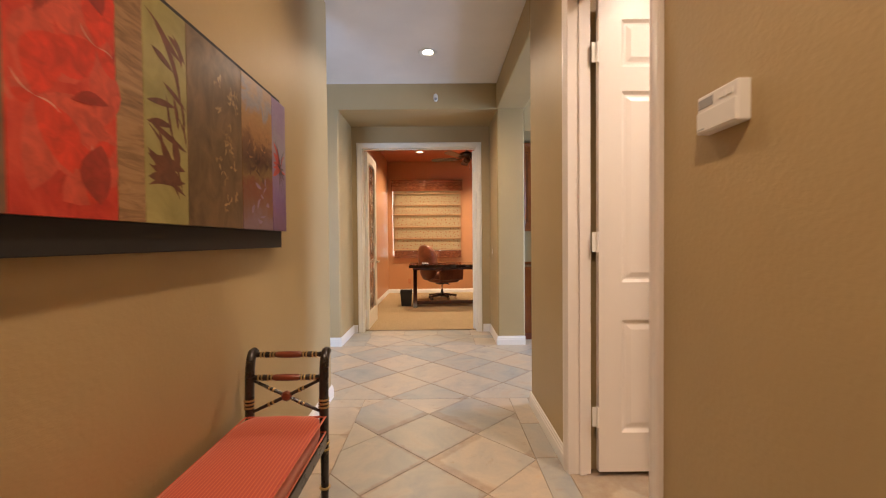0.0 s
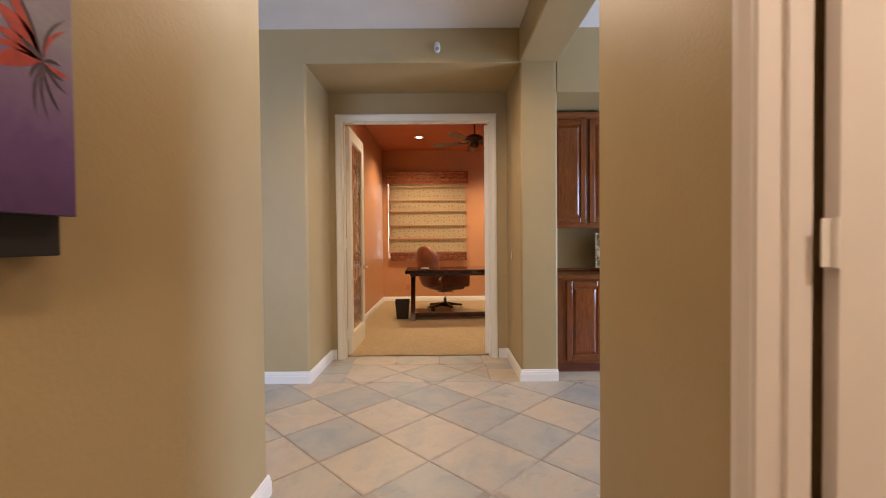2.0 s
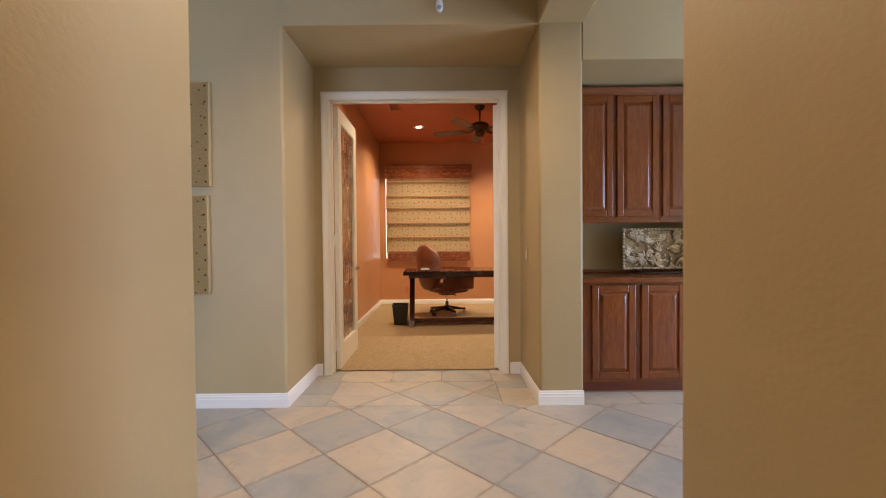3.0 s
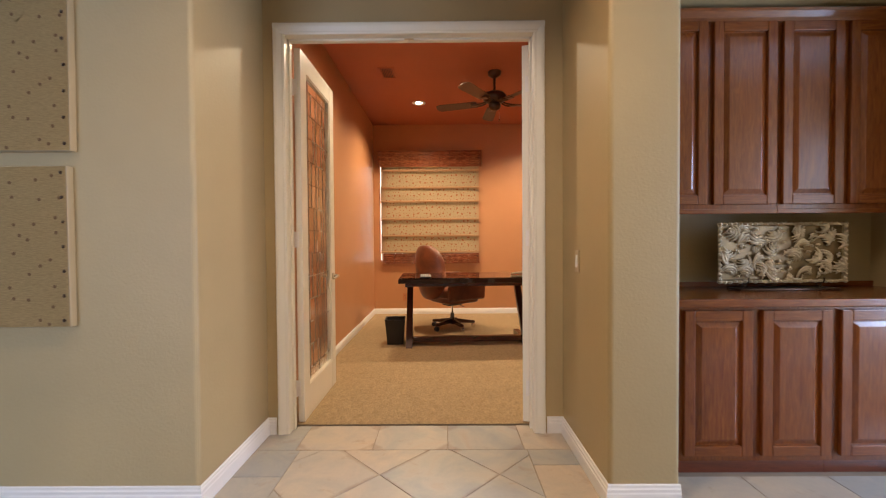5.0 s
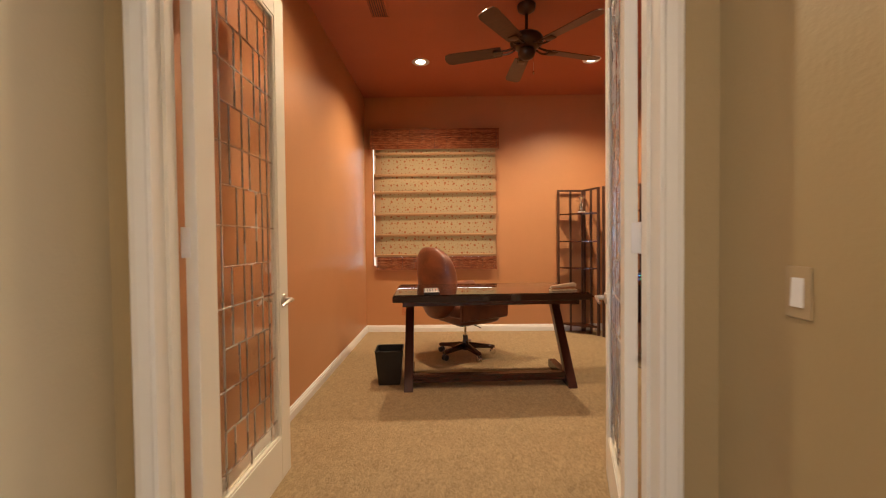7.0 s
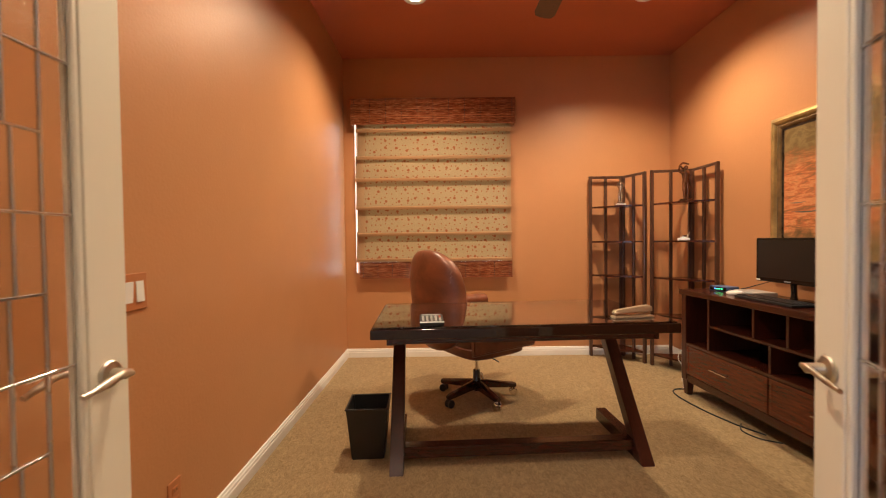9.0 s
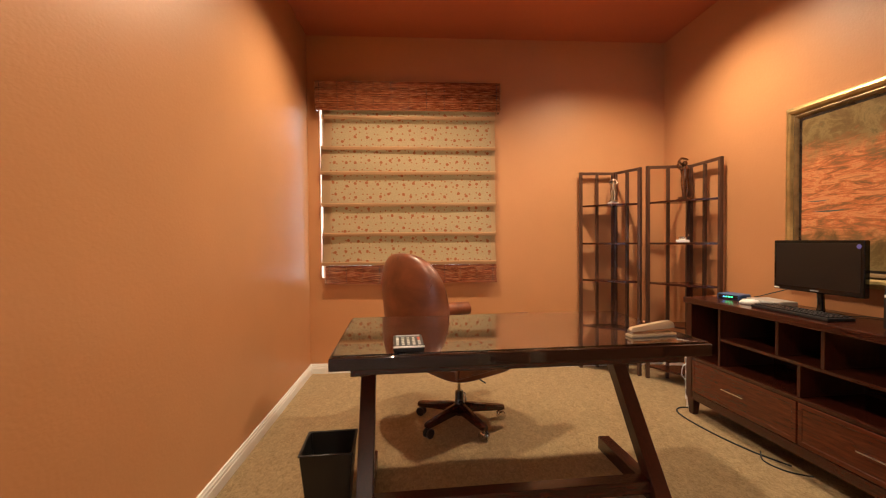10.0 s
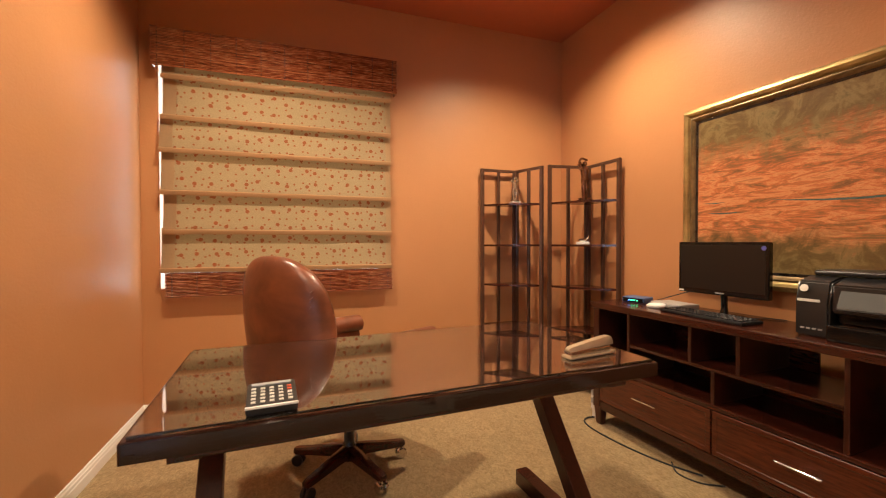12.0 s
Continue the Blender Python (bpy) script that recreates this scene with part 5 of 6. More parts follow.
def office_chair():
    root = thing("office_chair", pose(0.125, 8.465, 0.012, 0, 0, 34), "cognac leather swivel armchair with dark wooden star base behind the desk", "chair")
    def back_shape(p):
        w = p.y / 0.29
        t = (p.z + 0.36) / 0.72
        taper = 0.86 + 0.16 * math.sin(math.pi * min(1, 0.05 + 0.62 * t))
        y = p.y * taper
        return Vector((p.x - 0.345 + 0.06 * w * w - 0.065 * (t - 0.3), y + 0.062, p.z + 0.765))
    bm = bmesh.new()
    pad(bm, (0.092, 0.305, 0.36), 2.6, 40, 28, back_shape)
    back = part("backrest", bm, LEATHER, root, "padded oval leather backrest", smooth=True)
    bm = bmesh.new()
    ring = []
    for i in range(48):
        a = 2 * math.pi * i / 48
        y, z = 0.287 * math.copysign(abs(math.cos(a)) ** (2 / 2.6), math.cos(a)), 0.352 * math.copysign(abs(math.sin(a)) ** (2 / 2.6), math.sin(a))
        ring.append(back_shape(Vector((0.012, y, z))))
    tube(bm, ring + ring[:1], 0.007, 6)
    part("piping", bm, LEATHER, back, "leather welt round the backrest", smooth=True)
    bm = bmesh.new()
    for s in (-1, 1):
        for k in range(4):
            z = 0.22 - 0.03 * k
            q = [back_shape(Vector((dx * 0.77, s * (0.268 - 0.004 * k), z - 0.02 * u))) for u, dx in ((0, -0.05), (0.5, -0.068), (1, -0.074))]
            tube(bm, q, [0.002, 0.004, 0.002], 6)
    part("pleats", bm, LEATHER, back, "gathered leather pleats", smooth=True)
    bm = bmesh.new()
    pad(bm, (0.275, 0.265, 0.085), 4.0, 40, 18, lambda p: Vector((p.x + 0.045, p.y, p.z + 0.475 + (0.018 * (1 - (p.y / 0.265) ** 2) if p.z > 0 else 0) - (0.05 * max(0, (p.x - 0.12) / 0.155) ** 2))))
    part("seat", bm, LEATHER, root, "thick leather seat cushion", smooth=True)
    bm = bmesh.new()
    pad(bm, (0.27, 0.27, 0.05), 4.5, 36, 12, lambda p: Vector((p.x + 0.03, p.y, p.z + 0.40)))
    part("seat_base", bm, LEATHER, root, "upholstered seat shell", smooth=True)
    for s in (-1, 1):
        bm = bmesh.new()
        pts = arc([(-0.30, s * 0.24, 0.62), (-0.20, s * 0.275, 0.675), (-0.06, s * 0.29, 0.69), (0.16, s * 0.295, 0.69), (0.33, s * 0.292, 0.685)], 5)
        tube(bm, pts, [0.036 + 0.016 * min(1, i / 6) for i in range(len(pts))], 14, 0.85)
        arm = part("armrest", bm, LEATHER, root, "rolled leather armrest", smooth=True)
        bm = bmesh.new()
        rings = []
        for x, zt in ((-0.26, 0.60), (-0.14, 0.66), (0.06, 0.67), (0.318, 0.665)):
            rings.append([(x, s * 0.268, 0.40), (x, s * 0.305, 0.42), (x, s * 0.318, zt - 0.02), (x, s * 0.30, zt), (x, s * 0.272, zt), (x, s * 0.262, zt - 0.05)])
        grid_skin(bm, rings)
        bmesh.ops.bevel(bm, geom=bm.edges[:], offset=0.008, segments=2, affect="EDGES")
        part("side_panel", bm, LEATHER, arm, "leather arm panel", smooth=True)
    bm = bmesh.new()
    lathe(bm, [(0.0, 0.055), (0.03, 0.055), (0.036, 0.075), (0.036, 0.13), (0.028, 0.15), (0.026, 0.21), (0.0, 0.212)], (0, 0, 0), 18)
    part("column_sleeve", bm, BLACK_WOOD, root, "dark column sleeve", smooth=True)
    part("gas_lift", turned([(0.013, 0.20), (0.013, 0.34)], 14), CHROME, root, "chrome gas lift")
    part("mechanism", block((-0.11, -0.08, 0.315), (0.12, 0.08, 0.358), 0.008), PLASTIC_BLACK, root)
    part("lever", piped(arc([(0.02, -0.06, 0.33), (0.03, -0.14, 0.325), (0.03, -0.22, 0.315)], 4), 0.005, 8), PLASTIC_BLACK, root, "black tilt lever", smooth=True)
    for k in range(5):
        a = radians(7 - 34 + 72 * k)
        m = Matrix.Rotation(a, 4, "Z")
        bm = bmesh.new()
        rings = []
        for r, w, z0, z1 in ((0.02, 0.026, 0.075, 0.135), (0.10, 0.026, 0.075, 0.125), (0.20, 0.024, 0.070, 0.108), (0.285, 0.022, 0.066, 0.098), (0.305, 0.016, 0.068, 0.092)):
            rings.append([(r, -w, z0), (r, w, z0), (r, w, z1 - 0.008), (r, w * 0.6, z1), (r, -w * 0.6, z1), (r, -w, z1 - 0.008)])
        grid_skin(bm, rings)
        leg = part("base_leg", moved(bm, m), ESPRESSO_X, root, "dark wooden star leg", smooth=True)
        bm = bmesh.new()
        for s in (-1, 1): lathe(bm, [(0.0, s * 0.006), (0.026, s * 0.006), (0.029, s * 0.010), (0.029, s * 0.022), (0.024, s * 0.026), (0.0, s * 0.026)], (0.285, 0, 0.029), 18, Matrix.Rotation(radians(90), 3, "X"))
        lathe(bm, [(0.008, 0.03), (0.008, 0.07)], (0.285, 0, 0), 10)
        part("caster", moved(bm, m), CHROME if k in (0, 4) else PLASTIC_BLACK, leg, "twin-wheel caster", smooth=True)


office_chair()

# ---- study: corner shelves ----


def folding_shelf(points, label):
    """A hinged open screen of two panels with shelves in the corner between them."""
    root = thing("corner_shelf", Matrix.Identity(4), label, "shelf", "folding corner shelves")
    H, w = 1.830, 0.014
    P = [Vector((*p, 0)) for p in points]
    def post(c, d, h=H, nm="post", ww=w):
        a = math.degrees(math.atan2(d.y, d.x))
        bm = block((-ww, -ww, 0.013), (ww, ww, h), 0.002, 1)
        part(nm, moved(bm, Matrix.Translation(c) @ Matrix.Rotation(radians(a), 4, "Z")), SHELF_WOOD, root)
    for p, q in zip(P, P[1:]):
        d = (q - p).normalized()
        post(p + d * 0.013, d); post(q - d * 0.013, d); post(p.lerp(q, 0.5), d, H - 0.012, "slat", 0.012)
        a = math.degrees(math.atan2(d.y, d.x))
        L = (q - p).length
        for z0, z1 in ((H - 0.024, H), (0.10, 0.122)):
            part("rail", moved(block((0.024, -0.009, z0), (L - 0.024, 0.009, z1), 0.002, 1), Matrix.Translation(p) @ Matrix.Rotation(radians(a), 4, "Z")), SHELF_WOOD, root)
    a, b, c = P
    for z in (0.125, 0.50, 0.842, 1.178, 1.522):
        bm = bmesh.new()
        rim = []
        for i in range(9):
            t = i / 8
            chord = a.lerp(c, t)
            rim.append(chord + (chord - b).normalized() * 0.05 * math.sin(math.pi * t))
        inner = b + ((a - b).normalized() + (c - b).normalized()) * 0.012
        pts = [inner] + [q + (b - q).normalized() * 0.012 for q in rim]
        grid_skin(bm, [[(q.x, q.y, z - 0.016) for q in pts], [(q.x, q.y, z) for q in pts]])
        part("shelf", bm, ESPRESSO_X, root, "dark wooden corner shelf")


folding_shelf([(1.365, 9.525), (1.70, 9.525), (1.792, 9.235)], "dark wooden open corner shelf holding a small figurine")
folding_shelf([(1.815, 9.19), (2.165, 9.14), (2.160, 8.765)], "dark wooden open corner shelf holding a figurine and an ornament")


def figurine(m, h, material, label, arms):
    """A plain standing figure on a round foot, one mesh."""
    bm = bmesh.new()
    k = h / 0.36
    lathe(bm, [(0, 0), (0.058, 0), (0.060, 0.012), (0.050, 0.016), (0.052, 0.026), (0.0, 0.03)], (0, 0, 0), 20)
    for s in (-1, 1):
        tube(bm, arc([(0.012 * s, 0, 0.028), (0.020 * s, 0.004, 0.09), (0.016 * s, 0, 0.17)], 4), [0.014, 0.013, 0.013, 0.014, 0.016, 0.018, 0.019, 0.020, 0.021], 10)
    lathe(bm, [(0.0, 0.155), (0.030, 0.165), (0.026, 0.20), (0.032, 0.235), (0.034, 0.255), (0.018, 0.275), (0.010, 0.285), (0.0, 0.287)], (0, 0, 0), 14)
    pad(bm, (0.018, 0.020, 0.022), 2.0, 12, 8, lambda p: p + Vector((0, 0, 0.302)))
    for pts in arms:
        tube(bm, arc(pts, 4), 0.0085, 8)
    bm.transform(Matrix.Scale(k, 4))
    ob = solid("figurine", bm, material, label, "figurine", smooth=True)
    ob.matrix_world = m
    return ob


figurine(pose(2.055, 9.04, 1.523, 0, 0, 200), 0.36, STATUE, "bronze standing golfer figurine on a dark shelf",
         [[(0.030, 0, 0.250), (0.055, -0.02, 0.27), (0.062, -0.01, 0.315)], [(-0.030, 0, 0.250), (-0.01, -0.03, 0.29), (0.055, -0.01, 0.318)], [(0.062, -0.01, 0.312), (0.02, -0.015, 0.345), (-0.035, 0.0, 0.335)]])
figurine(pose(1.645, 9.435, 1.546, 0, 0, 150), 0.235, surface("pewter", (0.55, 0.45, 0.33), 0.26, 0.85, vary=0.2, bump=0.1), "small pewter golfer figurine on a wooden plinth",
         [[(0.030, 0, 0.250), (0.05, -0.02, 0.28), (0.03, -0.02, 0.32)], [(-0.030, 0, 0.250), (-0.05, -0.02, 0.28), (0.0, -0.02, 0.33)]])
root = thing("figurine_plinth", pose(1.645, 9.435, 1.5225), "small pale plinth with a dark base", "plinth")
part("base", block((-0.045, -0.032, 0), (0.045, 0.032, 0.010), 0.002), RED_WOOD, root)
part("plaque", block((-0.040, -0.028, 0.010), (0.040, 0.028, 0.0235), 0.002), TRIM, root, "pale engraved plaque")
root = thing("desk_ornament", pose(2.03, 9.03, 1.1785, 0, 0, -30), "small silver ornament on a pale plinth", "ornament")
part("plinth", block((-0.048, -0.03, 0), (0.048, 0.03, 0.022), 0.003), TRIM, root)
bm = bmesh.new()
pad(bm, (0.030, 0.016, 0.014), 2.2, 14, 8, lambda p: p + Vector((0, 0, 0.034)))
tube(bm, arc([(0.02, 0, 0.035), (0.04, 0, 0.05), (0.045, 0, 0.072)], 4), 0.005, 8)
part("shell", bm, CHROME, root, "polished silver shape", smooth=True)

# ---- study: media cabinet and what stands on it ----
CRED = pose(1.705, 8.505, 0.0, 0, 0, -87.2)   # local x runs along the front, y into the depth


def media_cabinet():
    root = thing("media_cabinet", CRED, "dark espresso media cabinet with open cubbies and two drawers", "cabinet")
    L, D, H = 1.57, 0.40, 0.81
    part("top", block((-0.012, -0.015, 0.772), (L + 0.012, D, H), 0.004), ESPRESSO_X, root)
    for x0, x1 in ((0, 0.05), (L - 0.05, L)):
        part("side_panel", block((x0, 0.0, 0.125), (x1, D - 0.005, 0.7715), 0.003), ESPRESSO_Z, root)
    for x, z0, z1 in ((0.275, 0.412, 0.7715), (1.285, 0.412, 0.7715), (0.665, 0.588, 0.7715), (0.90, 0.588, 0.7715), (0.785, 0.412, 0.571)):
        part("divider", block((x - 0.009, 0.012, z0), (x + 0.009, D - 0.01, z1), 0.002), ESPRESSO_Z, root)
    part("shelf", block((0.285, 0.012, 0.571), (1.275, D - 0.01, 0.588), 0.002), ESPRESSO_X, root)
    part("deck", block((0.05, 0.004, 0.392), (L - 0.05, D - 0.01, 0.412), 0.002), ESPRESSO_X, root)
    part("bottom", block((0.05, 0.01, 0.13), (L - 0.05, D - 0.01, 0.148), 0.002), ESPRESSO_X, root)
    for a, b, z0, z1 in ((0.05, 0.56, 0.148, 0.7715), (0.56, 0.70, 0.148, 0.571), (0.70, 1.03, 0.148, 0.7715), (1.03, L - 0.05, 0.148, 0.571)):
        part("back_panel", block((a, D - 0.018, z0), (b - 0.001, D - 0.010, z1)), ESPRESSO_X, root)
    for a, b in ((0.054, 0.781), (0.789, L - 0.054)):
        bm = bmesh.new()
        nested(bm, a, b, 0.176, 0.388, [(0, -0.018), (0, 0.0), (0.003, 0.002), (0.022, 0.002), (0.026, -0.001), (0.03, -0.001)], 0.004)
        dr = part("drawer", bm, DRAWER, root, "dark drawer front with rubbed edges")
        c = (a + b) / 2
        bm = bmesh.new()
        tube(bm, [(c - 0.078, -0.026, 0.292), (c + 0.078, -0.026, 0.292)], 0.0045, 10)
        for s in (-1, 1): tube(bm, [(c + s * 0.05, 0.004, 0.292), (c + s * 0.05, -0.026, 0.292)], 0.004, 8)
        part("handle", bm, CHROME, dr, "slim chrome bar handle", smooth=True)
    part("plinth_rail", block((0.03, 0.006, 0.118), (L - 0.03, 0.026, 0.172), 0.003), ESPRESSO_X, root)
    for x in (0.035, L - 0.035):
        for y in (0.032, D - 0.04):
            bm = bmesh.new()
            grid_skin(bm, [[(x - w, y - w, z), (x + w, y - w, z), (x + w, y + w, z), (x - w, y + w, z)] for w, z in ((0.020, 0.013), (0.030, 0.135))])
            bmesh.ops.bevel(bm, geom=bm.edges[:], offset=0.003, segments=1, affect="EDGES")
            part("foot", bm, ESPRESSO_Z, root)


media_cabinet()
TOP = 0.8105


def on_cabinet(u, v, turn=0):
    return CRED @ pose(u, v, TOP, 0, 0, turn)


def monitor():
    root = thing("monitor", on_cabinet(0.672, 0.235, 1), "black glossy flat computer monitor switched off", "monitor")
    w, z0, z1 = 0.231, 0.105, 0.385
    part("bezel", block((-w, -0.012, z0), (w, 0.022, z1), 0.006, 3), BLACK_GLOSS, root)
    part("screen", block((-w + 0.016, -0.0132, z0 + 0.026), (w - 0.016, -0.0118, z1 - 0.014)), SCREEN, root, "dark matte screen")
    part("badge", block((-0.022, -0.0135, z0 + 0.009), (0.022, -0.0118, z0 + 0.015)), PLASTIC_GREY, root, "small grey maker's mark")
    part("sticker", turned([(0, 0), (0.011, 0), (0.011, 0.0006), (0, 0.0008)], 14, (w - 0.022, -0.0134, z1 - 0.03), Matrix.Rotation(radians(90), 3, "X")), surface("blue_sticker", (0.12, 0.13, 0.55), 0.4, vary=0.05, bump=0), root, "round blue sticker")
    part("sticker", block((-w + 0.006, -0.0135, z0 + 0.006), (-w + 0.034, -0.0118, z0 + 0.015)), PLASTIC_WHITE, root, "small white sticker")
    part("neck", piped(arc([(0, 0.03, 0.008), (0, 0.03, 0.06), (0, 0.024, 0.13)], 4), [0.022, 0.019, 0.017, 0.016, 0.016, 0.016, 0.016, 0.017, 0.018], 14), BLACK_GLOSS, root, smooth=True)
    bm = bmesh.new()
    pad(bm, (0.115, 0.085, 0.012), 2.3, 28, 8, lambda p: Vector((p.x, p.y + 0.01, max(0.0005, p.z + 0.002))))
    part("foot", bm, BLACK_GLOSS, root, smooth=True)


SCREEN = surface("dark_screen", (0.012, 0.009, 0.008), 0.3, vary=0.05, bump=0)
monitor()


def keyboard():
    root = thing("keyboard", on_cabinet(0.682, 0.118, -3), "black computer keyboard before the monitor", "keyboard")
    part("tray", block((-0.225, -0.072, 0), (0.225, 0.072, 0.016), 0.005), PLASTIC_BLACK, root)
    key = data_from(block((-0.0075, -0.0075, 0), (0.0075, 0.0075, 0.008), 0.002, 1), "key", PLASTIC_BLACK)
    wide = data_from(block((-0.05, -0.0075, 0), (0.05, 0.0075, 0.008), 0.002, 1), "key", PLASTIC_BLACK)
    for r in range(5):
        for c in range(21):
            if r == 0 and 4 <= c <= 8: continue
            ob = new("key", key)
            ob.parent, ob.location = root, (-0.205 + 0.0203 * c, -0.052 + 0.0235 * r + (0.006 if r == 4 else 0), 0.015)
    ob = new("key", wide)
    ob.parent, ob.location = root, (-0.083, -0.052, 0.015)


keyboard()
root = thing("computer_mouse", on_cabinet(0.365, 0.135, 20), "white computer mouse beside the keyboard", "mouse")
bm = bmesh.new()
pad(bm, (0.056, 0.031, 0.019), 2.3, 24, 10, lambda p: Vector((p.x, p.y, max(0.0, p.z + 0.012 + 0.004 * (p.x / 0.056)))))
part("shell", bm, PLASTIC_WHITE, root, smooth=True)
part("wheel", turned([(0, -0.004), (0.008, -0.004), (0.008, 0.004), (0, 0.004)], 12, (-0.032, 0, 0.026), Matrix.Rotation(radians(90), 3, "X")), PLASTIC_GREY, root, "grey scroll wheel")

root = thing("router", on_cabinet(0.148, 0.225, 12), "small blue router with green lights on the cabinet", "router")
part("case", block((-0.075, -0.055, 0), (0.075, 0.055, 0.036), 0.008, 3), surface("blue_plastic", (0.06, 0.11, 0.25), 0.35, vary=0.05, bump=0.03), root)
part("panel", block((-0.066, -0.0562, 0.006), (0.066, -0.0545, 0.030), 0.001), BLACK_GLOSS, root, "dark front panel")
for k in range(4):
    part("light", block((-0.03 + 0.018 * k, -0.0575, 0.014), (-0.021 + 0.018 * k, -0.056, 0.021)), LED_GREEN if k else LED_BLUE, root, "glowing indicator light")
root = thing("disc_drive", on_cabinet(0.375, 0.268, -4), "flat silver external drive on the cabinet", "drive")
part("case", block((-0.105, -0.072, 0), (0.105, 0.072, 0.026), 0.004), surface("silver_plastic", (0.50, 0.49, 0.47), 0.35, 0.3, vary=0.05, bump=0.03), root)
part("tray_front", block((-0.095, -0.0735, 0.005), (0.095, -0.071, 0.018), 0.001), PLASTIC_GREY, root, "grey tray front")


def printer():
    root = thing("printer", on_cabinet(1.315, 0.232, 0), "black and grey inkjet printer standing on the cabinet", "printer")
    w, d = 0.235, 0.145
    bm = bmesh.new()
    prof = [(-d, 0.0), (d, 0.0), (d, 0.225), (-d + 0.10, 0.245), (-d + 0.02, 0.225), (-d, 0.15)]
    grid_skin(bm, [[(x, y, z) for y, z in prof] for x in (-w, -w + 0.115)])
    bmesh.ops.bevel(bm, geom=bm.edges[:], offset=0.008, segments=2, affect="EDGES")
    part("side_housing", bm, PLASTIC_BLACK, root, smooth=True)
    bm = bmesh.new()
    grid_skin(bm, [[(x, y, z) for y, z in ((-d + 0.01, 0.11), (d, 0.0), (d, 0.225), (-d + 0.10, 0.245), (-d + 0.02, 0.215))] for x in (-w + 0.116, w)])
    bmesh.ops.bevel(bm, geom=bm.edges[:], offset=0.006, segments=2, affect="EDGES")
    part("scanner_body", bm, PLASTIC_BLACK, root, smooth=True)
    bm = bmesh.new()
    grid_skin(bm, [[(x, y, z) for y, z in ((-d - 0.012, 0.125), (-d + 0.004, 0.118), (-d + 0.045, 0.215), (-d + 0.03, 0.222))] for x in (-w + 0.14, w - 0.03)])
    bmesh.ops.bevel(bm, geom=bm.edges[:], offset=0.004, segments=2, affect="EDGES")
    part("control_panel", bm, DARK_GREY, root, "tilted grey control panel", smooth=True)
    part("lid", block((-w + 0.02, -d + 0.09, 0.2455), (w - 0.005, d - 0.01, 0.268), 0.008), PLASTIC_BLACK, root)
    part("paper_tray", block((-w + 0.12, -d - 0.035, 0.0), (w, d - 0.05, 0.062), 0.006), BLACK_GLOSS, root, "black paper tray")
    part("output_slot", block((-w + 0.13, -d + 0.035, 0.066), (w - 0.01, d - 0.06, 0.105)), BLACK_GLOSS, root, "dark paper slot")
    part("stripe", block((-w + 0.008, -d - 0.0015, 0.142), (-w + 0.085, -d + 0.002, 0.153)), PLASTIC_WHITE, root, "pale label strip")
    part("emblem", turned([(0, 0), (0.015, 0), (0.015, 0.002), (0, 0.003)], 18, (-w + 0.03, -d + 0.004, 0.196), Matrix.Rotation(radians(75), 3, "X")), PLASTIC_WHITE, root, "round pale emblem")
    bm = bmesh.new()
    for k in range(4): box(bm, (-w + 0.02 + 0.02 * k, -d - 0.001, 0.030), (-w + 0.033 + 0.02 * k, -d + 0.002, 0.037))
    part("lettering", bm, PLASTIC_GREY, root, "small grey marks")


printer()

# cables and power strip
root = thing("power_strip", pose(1.775, 8.56, 0.013, 0, 0, 0), "beige power strip standing against the cabinet side", "power strip")
part("body", block((-0.028, -0.018, 0.06), (0.028, 0.018, 0.40), 0.004), TRIM, root)
part("foot", block((-0.02, -0.015, 0.0), (0.02, 0.015, 0.06), 0.003), TRIM, root)
for k in range(5):
    part("socket", block((-0.032, -0.012, 0.10 + 0.055 * k), (-0.027, 0.012, 0.135 + 0.055 * k), 0.002), PLASTIC_GREY, root)
def cable(pts, r=0.004, material=RUBBER, label="black power cable lying on the carpet"):
    bm = piped(arc(pts, 6), r, 8)
    return solid("power_cable", bm, material, label, "cable", smooth=True)
cable([(1.79, 8.545, 0.020), (1.70, 8.56, 0.018), (1.64, 8.50, 0.017), (1.63, 8.36, 0.017), (1.66, 8.15, 0.017), (1.72, 7.95, 0.017), (1.80, 7.80, 0.017)], 0.005)
cable([(1.745, 8.555, 0.33), (1.72, 8.56, 0.31), (1.715, 8.565, 0.25), (1.74, 8.56, 0.20), (1.77, 8.585, 0.05), (1.80, 8.60, 0.018)], 0.0035, PLASTIC_WHITE, "white cable looped at the power strip")
cable([(1.76, 7.95, 0.018), (1.70, 7.86, 0.017), (1.73, 7.76, 0.017), (1.82, 7.70, 0.017)])
solid("monitor_cable", piped(arc([(2.03, 7.90, TOP + 0.30), (2.09, 8.00, TOP + 0.15), (2.02, 8.22, TOP + 0.045), (1.97, 8.24, TOP + 0.03)], 6), 0.003, 8), RUBBER, "thin black cable behind the monitor", "cable", smooth=True)
solid("keyboard_cable", piped(arc([(1.93, 7.72, TOP + 0.012), (2.02, 7.70, TOP + 0.004), (2.08, 7.70, TOP + 0.004), (2.12, 7.62, TOP + 0.004)], 6), 0.0025, 8), RUBBER, "thin black keyboard cable on the cabinet", "cable", smooth=True)


